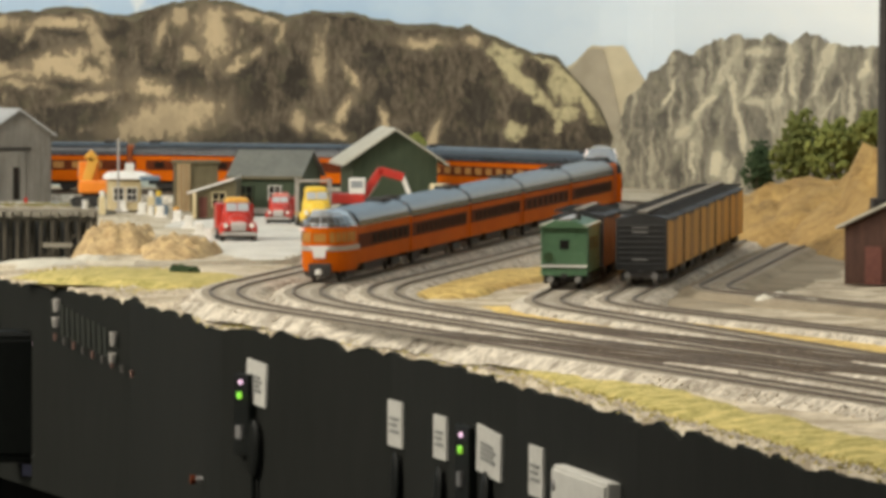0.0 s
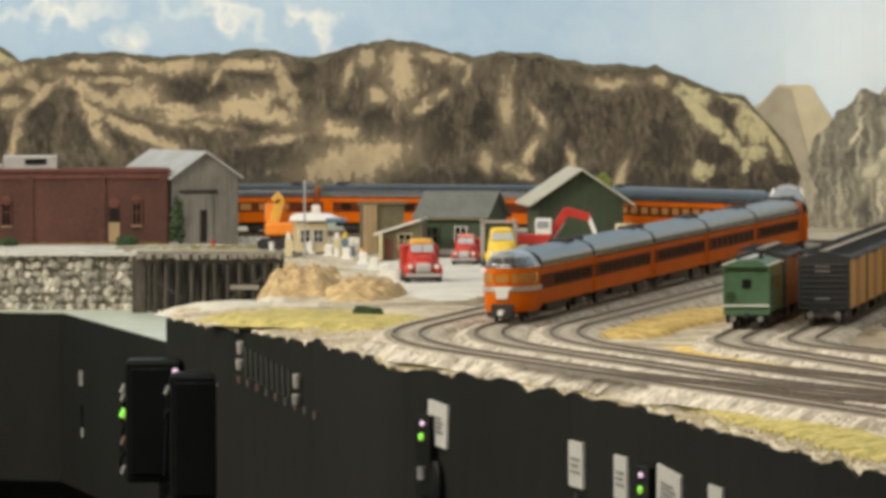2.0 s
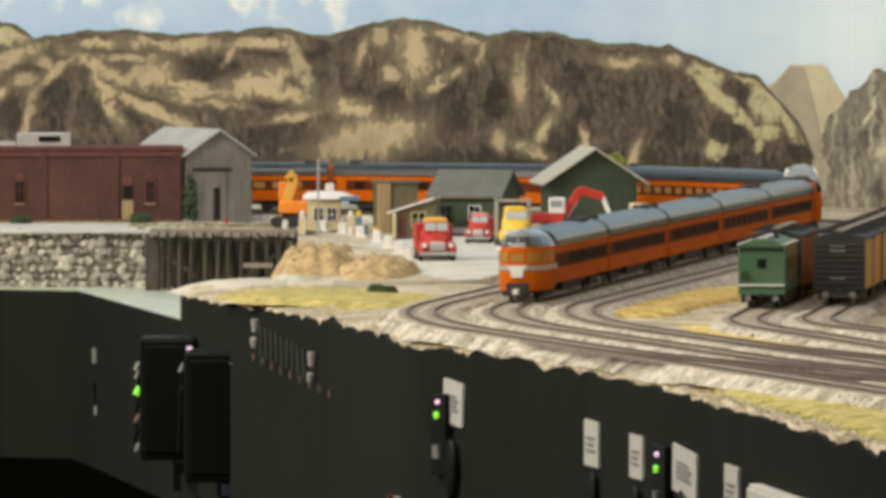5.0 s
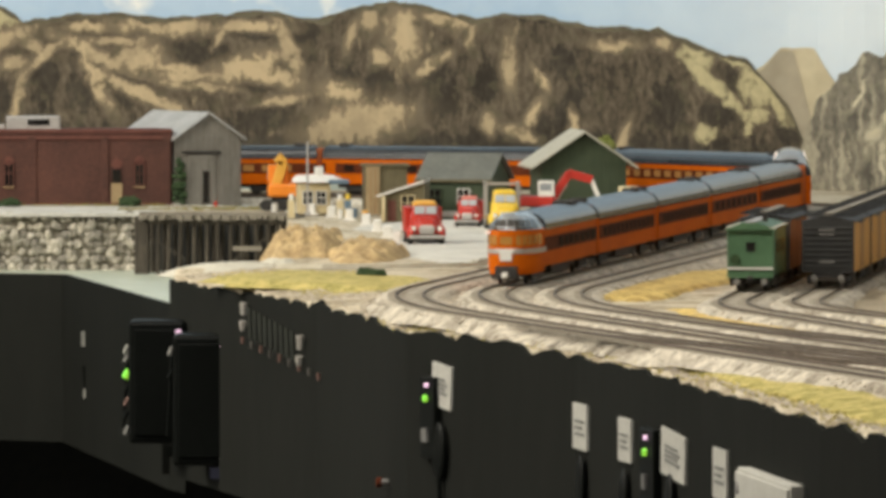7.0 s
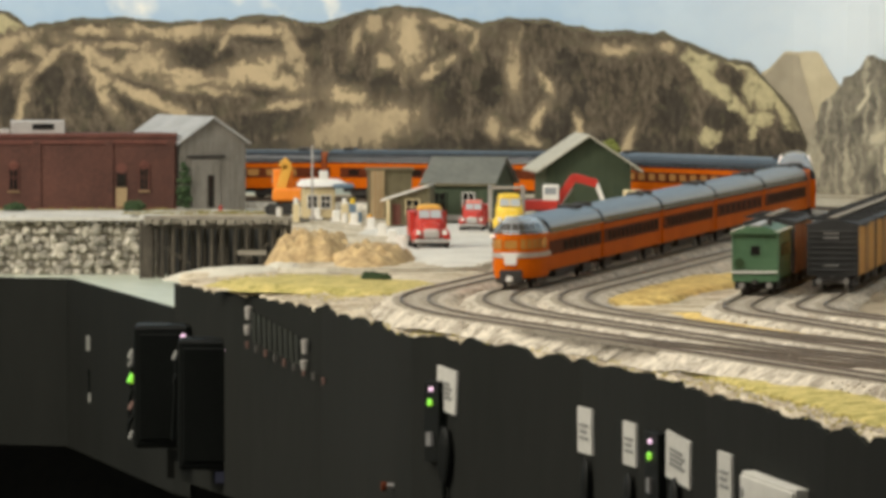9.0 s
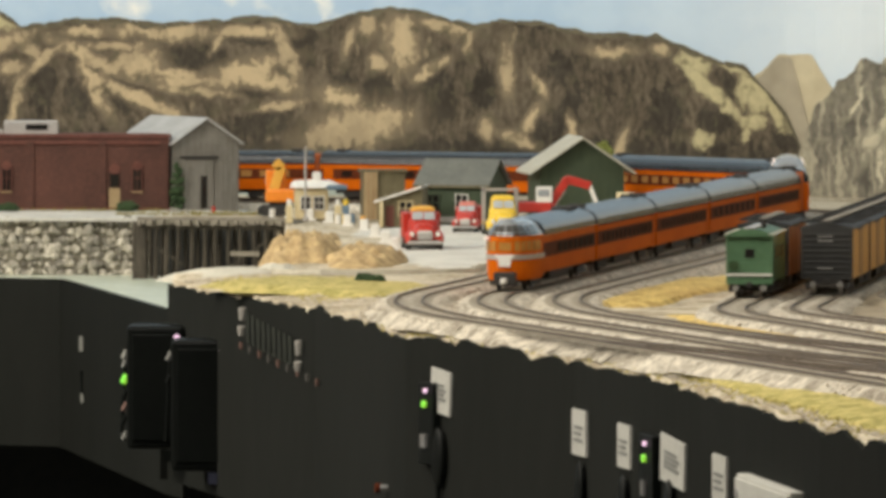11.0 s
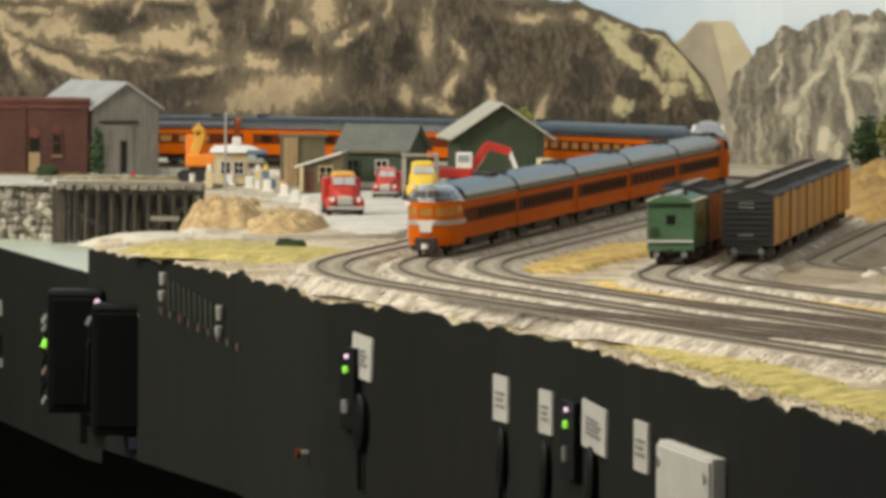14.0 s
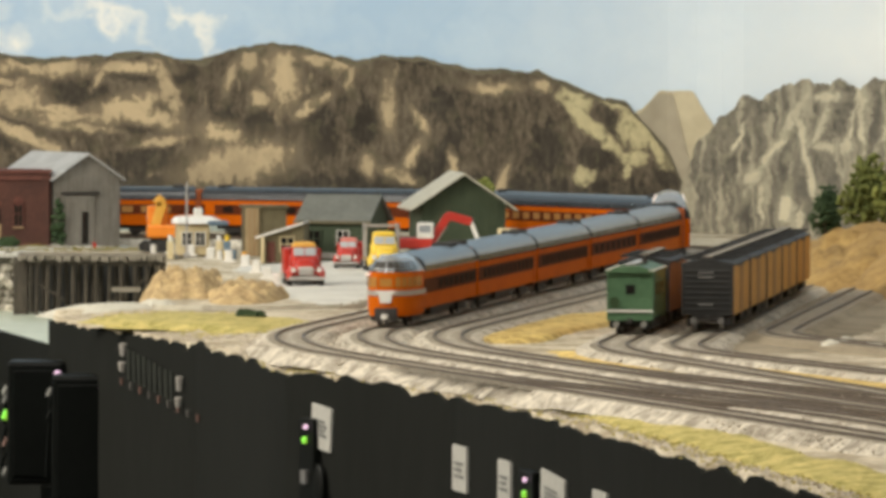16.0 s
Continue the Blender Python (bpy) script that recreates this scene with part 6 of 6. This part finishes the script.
for v in range(6):
    bm = bmesh.new()
    bmesh.ops.create_icosphere(bm, subdivisions=1, radius=1)
    for q in bm.verts:
        q.co *= rnd.uniform(0.75, 1.2)
    stones.append(part("stone", bm, "stone", wall, m=Matrix.Translation((-0.30 - 0.02 * v, 6.615, RAIL - 0.03)) @ Matrix.Diagonal((0.005, 0.004, 0.004, 1))))
for i in range(294):
    x = -0.262 - 0.215 * (i % 42) / 42 - rnd.uniform(0, 0.004)
    z = -0.055 + 0.0075 * (i // 42) + rnd.uniform(-0.002, 0.002)
    k = rnd.choice((0.0026, 0.0034, 0.0042, 0.0056)) * rnd.uniform(0.85, 1.15)
    shared("stone", stones[i % 6], wall, Matrix.Translation((x, 6.613 + rnd.uniform(-0.002, 0.002), RAIL + z)) @ Euler([rnd.uniform(0, 6) for _ in range(3)]).to_matrix().to_4x4() @ Matrix.Diagonal((k, k * 0.8, k * 0.85, 1)))
part("wall_cap", B(-1.4, -0.260, 6.605, 6.68, RAIL - 0.0085, RAIL - 0.0052), "road", wall, "pale gravel edge")

# black panel added behind the piles; its colour stands for shade in the gaps
tagged(part("trestle_gap_shade", B(-0.262, -0.128, 6.60, 6.612, RAIL - 0.06, RAIL - 0.010), "void"), "added black panel for the shade between the trestle's piles", "wall", kind="structure")
tr = thing("trestle", "dark timber pile trestle across the cove", "trestle", at(-0.200, 6.52, 0, -8))
for k in range(13):
    x = -0.064 + k * 0.0108 + rnd.uniform(-0.0016, 0.0016)
    for row, yy in enumerate((0.0, 0.03)):
        part("timber_post", C((x + rnd.uniform(-0.002, 0.002), yy, -0.060), (x, yy, -0.010), 0.0021, 0.0018, 8), "pile", tr)
part("cap_beam", B(-0.068, 0.070, -0.0025, 0.0015, -0.013, -0.009), "pile", tr)
part("waling", B(0.014, 0.040, -0.0035, -0.002, -0.036, -0.032), "deck", tr)
for x, turn in ((-0.045, 0.55), (0.030, -0.6)):
    part("brace", B(-0.020, 0.020, -0.003, -0.002, -0.0008, 0.0008, 0, Matrix.Translation((x, 0, -0.034)) @ Matrix.Rotation(turn, 4, "Y")), "pile", tr)
plank = None
for k in range(34):
    x = -0.068 + k * 0.00415
    m = Matrix.Translation((x, 0.012, -0.0065 + rnd.uniform(-0.0010, 0.0010))) @ Matrix.Rotation(rnd.uniform(-0.05, 0.05), 4, "Z") @ Matrix.Translation((0, rnd.uniform(-0.004, 0.003), 0))
    if plank is None:
        plank = part("deck_plank", B(-0.0017, 0.0017, -0.022, 0.036, -0.0022, 0.0022), "deck", tr, m=m)
    else:
        shared("deck_plank", plank, tr, m)
part("kerb_beam", B(-0.069, 0.071, -0.010, -0.007, -0.0045, -0.0015), "deck", tr)
part("corner_post", B(-0.074, -0.062, -0.006, 0.006, -0.062, -0.006), "pile", tr)

# white guard posts along the road
for x, y in ((-0.137, 6.66), (-0.118, 6.60), (-0.099, 6.52), (-0.082, 6.43), (-0.066, 6.30), (-0.055, 6.14), (-0.045, 5.98), (-0.037, 5.82)):
    th = thing("guard_post", "short white guard post along the road edge", "post", at(x, y, -0.007, 0), "guard posts")
    part("block", B(-0.0036, 0.0036, -0.0034, 0.0034, 0, 0.0105, 0.0012), "white", th)
    part("foot", B(-0.0055, 0.0055, -0.005, 0.005, 0, 0.002), "white", th)
th = thing("guard_rail", "low pale concrete barrier along the road's end", "guard rail", at(0, 0, -0.006))
rings = []
pts = fillet([(-0.086, 5.29), (-0.02, 5.26), (0.018, 5.33), (0.050, 5.56)], [0.12, 0.1], step=0.008)
for i, p in enumerate(pts):
    n = side(pts, i)
    rings.append([(p.x + n.x * d, p.y + n.y * d, z) for d, z in ((-0.0010, 0.0), (0.0010, 0.0), (0.0010, 0.0032), (-0.0010, 0.0032))])
part("beam", loft(bmesh.new(), rings), "rock", th)
for p in pts[::5]:
    part("post", B(p.x - 0.0012, p.x + 0.0012, p.y - 0.0012, p.y + 0.0012, 0, 0.0040), "rock", th)

# ---- hill, trees and bushes ----
mound("hill", 0.60, 5.72, 0.200, 0.62, 0.145, -0.010, "sand", 3, "steep golden earth hill at the layout's end", "hill", 1.15, 0.15, scale=26)
mound("bank", 0.46, 5.92, 0.105, 0.34, 0.050, -0.010, "sand", 7, "low golden bank under the trees", "hill", 2.0, 0.2)


def tree(x, y, z, h, r, leaf, seed, label):
    th = thing("tree", label, "tree", at(x, y, z), "trees on the bank")
    rnd = random.Random(seed)
    bm = bmesh.new()
    tube(bm, (0, 0, 0), (0.001, 0, h * 0.6), 0.0032, 0.0014, 8)
    for _ in range(6):
        a = rnd.uniform(0, 6.3)
        z0 = h * rnd.uniform(0.25, 0.55)
        tube(bm, (0, 0, z0), (math.cos(a) * r * 0.7, math.sin(a) * r * 0.7, z0 + h * 0.25), 0.0012, 0.0004, 6)
    part("trunk", bm, "bark", th)
    bm = bmesh.new()
    for _ in range(5):
        c = (rnd.uniform(-0.5, 0.5) * r, rnd.uniform(-0.5, 0.5) * r, h * rnd.uniform(0.5, 0.85))
        lumps(bm, c, (r * 0.80, r * 0.80, h * 0.24), 110, r * 0.13, seed + _)
    part("crown", bm, leaf, th)


tree(0.446, 6.05, 0.016, 0.075, 0.022, "leaf", 1, "full green tree on the golden bank")
tree(0.478, 6.00, 0.018, 0.072, 0.024, "leaf", 2, "full green tree on the golden bank")
tree(0.508, 5.95, 0.040, 0.055, 0.020, "leaf", 3, "green tree high on the golden slope")
tree(0.417, 6.10, 0.008, 0.060, 0.012, "leafdark", 4, "slender dark green tree at the foot of the bank")
tree(0.426, 6.14, 0.010, 0.050, 0.010, "leafdark", 5, "slender dark green tree at the foot of the bank")


def bush(x, y, w, h, mt, seed, label):
    th = thing("bush", label, "bush", at(x, y), "bushes")
    part("stem", C((0, 0, 0), (0, 0, h * 0.5), 0.0015, 0.001), "bark", th)
    part("foliage", lumps(bmesh.new(), (0, 0, h * 0.5), (w, w, h * 0.5), 220, w * 0.2, seed), mt, th)


bush(0.107, 5.93, 0.0105, 0.022, "leafdark", 1, "round dark green bush beside the road")
bush(0.128, 5.93, 0.0105, 0.022, "leafbrown", 2, "round brown bush beside the road")
bush(-0.054, 5.107, 0.007, 0.008, "leafdark", 3, "low dark green bush on the grass")
bush(-0.045, 5.10, 0.006, 0.007, "leafdark", 4, "low dark green bush on the grass")
bush(-0.29, 6.79, 0.010, 0.010, "leafdark", 5, "low dark bush against the brick wall")
bush(-0.40, 6.78, 0.010, 0.008, "leafdark", 6, "low dark bush against the brick wall")
th = thing("sign_board", "small weathered timber fence with pale posts", "fence", at(0.083, 5.90))
part("board", B(-0.010, 0.012, 0, 0.0012, 0.003, 0.012), "tan_wood", th)
for x in (-0.010, 0.0, 0.011):
    part("post", B(x - 0.001, x + 0.001, -0.001, 0.0, 0, 0.013), "cream", th)
mound("dry_bank", 0.098, 5.78, 0.030, 0.16, 0.008, -0.008, "cliff", 9, "dry brown bank beside the main track", "bank", 2.0, 0.3)
for i, (x, y, k) in enumerate(((0.330, 4.66, 1.2), (0.346, 4.63, 1.1), (0.338, 4.72, 1.0), (0.046, 5.42, 0.5), (0.055, 5.50, 0.4))):
    th = thing("boulder", "pale rough boulder beside the siding", "boulder", at(x, y, -0.007), "pale boulders")
    bm = bmesh.new()
    bmesh.ops.create_icosphere(bm, subdivisions=3, radius=1, matrix=Matrix.Diagonal((0.012 * k, 0.02 * k, 0.006 * k, 1)))
    for v in bm.verts:
        v.co *= 1 + 0.3 * noise.fractal(v.co * 120 + Vector((i, 0, 0)), 0.9, 2.0, 3)
        v.co.z = max(-0.001, v.co.z)
    part("stone_body", bm, "rock", th)

# small clutter on the yard
for i, (x, y, mt, lab) in enumerate(((-0.2105, 6.80, "red", "small red oil drum on the yard"), (-0.084, 6.45, "yellow", "small yellow oil drum beside the kiosk"), (-0.078, 6.47, "blue", "small blue oil drum beside the kiosk"),
                                     (-0.090, 6.44, "white", "small white oil drum beside the kiosk"), (-0.068, 6.42, "amber", "small amber oil drum beside the shed"), (-0.152, 6.62, "white", "small white oil drum beside the crane"))):
    th = thing("oil_drum", lab, "drum", at(x, y, -0.0055) @ Matrix.Scale(0.8 if i else 0.5, 4), "oil drums")
    part("shell", C((0, 0, 0), (0, 0, 0.0105), 0.0032, n=14), mt, th)
    for z in (0.0035, 0.0070):
        part("hoop", C((0, 0, z - 0.0004), (0, 0, z + 0.0004), 0.0035, n=14), mt, th)
    part("lid", C((0, 0, 0.0105), (0, 0, 0.0110), 0.0029, n=14), "steel", th)
for i, (x, y, k) in enumerate(((-0.247, 6.79, 0.5), (-0.236, 6.78, 0.35), (-0.228, 6.79, 0.3), (-0.345, 6.77, 0.35))):
    th = thing("boulder", "grey boulder beside the weathered warehouse", "boulder", at(x, y, -0.007), "grey boulders")
    bm = bmesh.new()
    bmesh.ops.create_icosphere(bm, subdivisions=3, radius=1, matrix=Matrix.Diagonal((0.013 * k, 0.012 * k, 0.011 * k, 1)))
    for v in bm.verts:
        v.co *= 1 + 0.3 * noise.fractal(v.co * 160 + Vector((i, 3, 0)), 0.9, 2.0, 3)
    part("stone_body", bm, "stone", th)
for i, (x, y, w, h) in enumerate(((0.062, 6.30, 0.006, 0.006), (0.072, 6.28, 0.005, 0.008), (-0.014, 6.36, 0.006, 0.007))):
    th = thing("crate", "small tan wooden crate on the concrete yard", "crate", at(x, y, -0.0055, 12 * i), "crates")
    part("box", B(-w / 2, w / 2, -w / 2, w / 2, 0, h), "tan_wood", th)
    for z in (0.0008, h - 0.0016):
        part("slat", B(-w / 2 - 0.0003, w / 2 + 0.0003, -w / 2 - 0.0003, w / 2 + 0.0003, z, z + 0.0012), "deck", th)

# weeds along the foot of the brick wall and the wall's rim
rnd = random.Random(77)
vs, fs = [], []
for i in range(1500):
    x = rnd.uniform(-0.72, -0.255) if i % 3 else rnd.uniform(-0.30, -0.14)
    y = 6.815 + (x + 0.26) * 0.07 - abs(rnd.gauss(0, 0.006)) if i % 3 else 6.70 + rnd.uniform(0, 0.10)
    h = rnd.uniform(0.0010, 0.0045 if i % 3 else 0.0022) * (1 + noise.noise(Vector((x * 30, 4, 0))))
    w = rnd.uniform(0.0006, 0.0016)
    a = rnd.uniform(0, 6.3)
    k = len(vs)
    vs += [(x + math.cos(a + q) * w, y + math.sin(a + q) * w, RAIL - 0.0056) for q in (0, 2.1, 4.2)] + [(x + rnd.uniform(-1, 1) * 0.0016, y, RAIL - 0.0056 + h)]
    fs += [(k, k + 1, k + 3), (k + 1, k + 2, k + 3), (k + 2, k, k + 3)]
me = bpy.data.meshes.new("weeds")
me.from_pydata(vs, [], fs)
me.materials.append(M["weed"])
tagged(new("weeds", me), "dull olive weeds along the brick wall's foot", "weeds", kind="stuff")
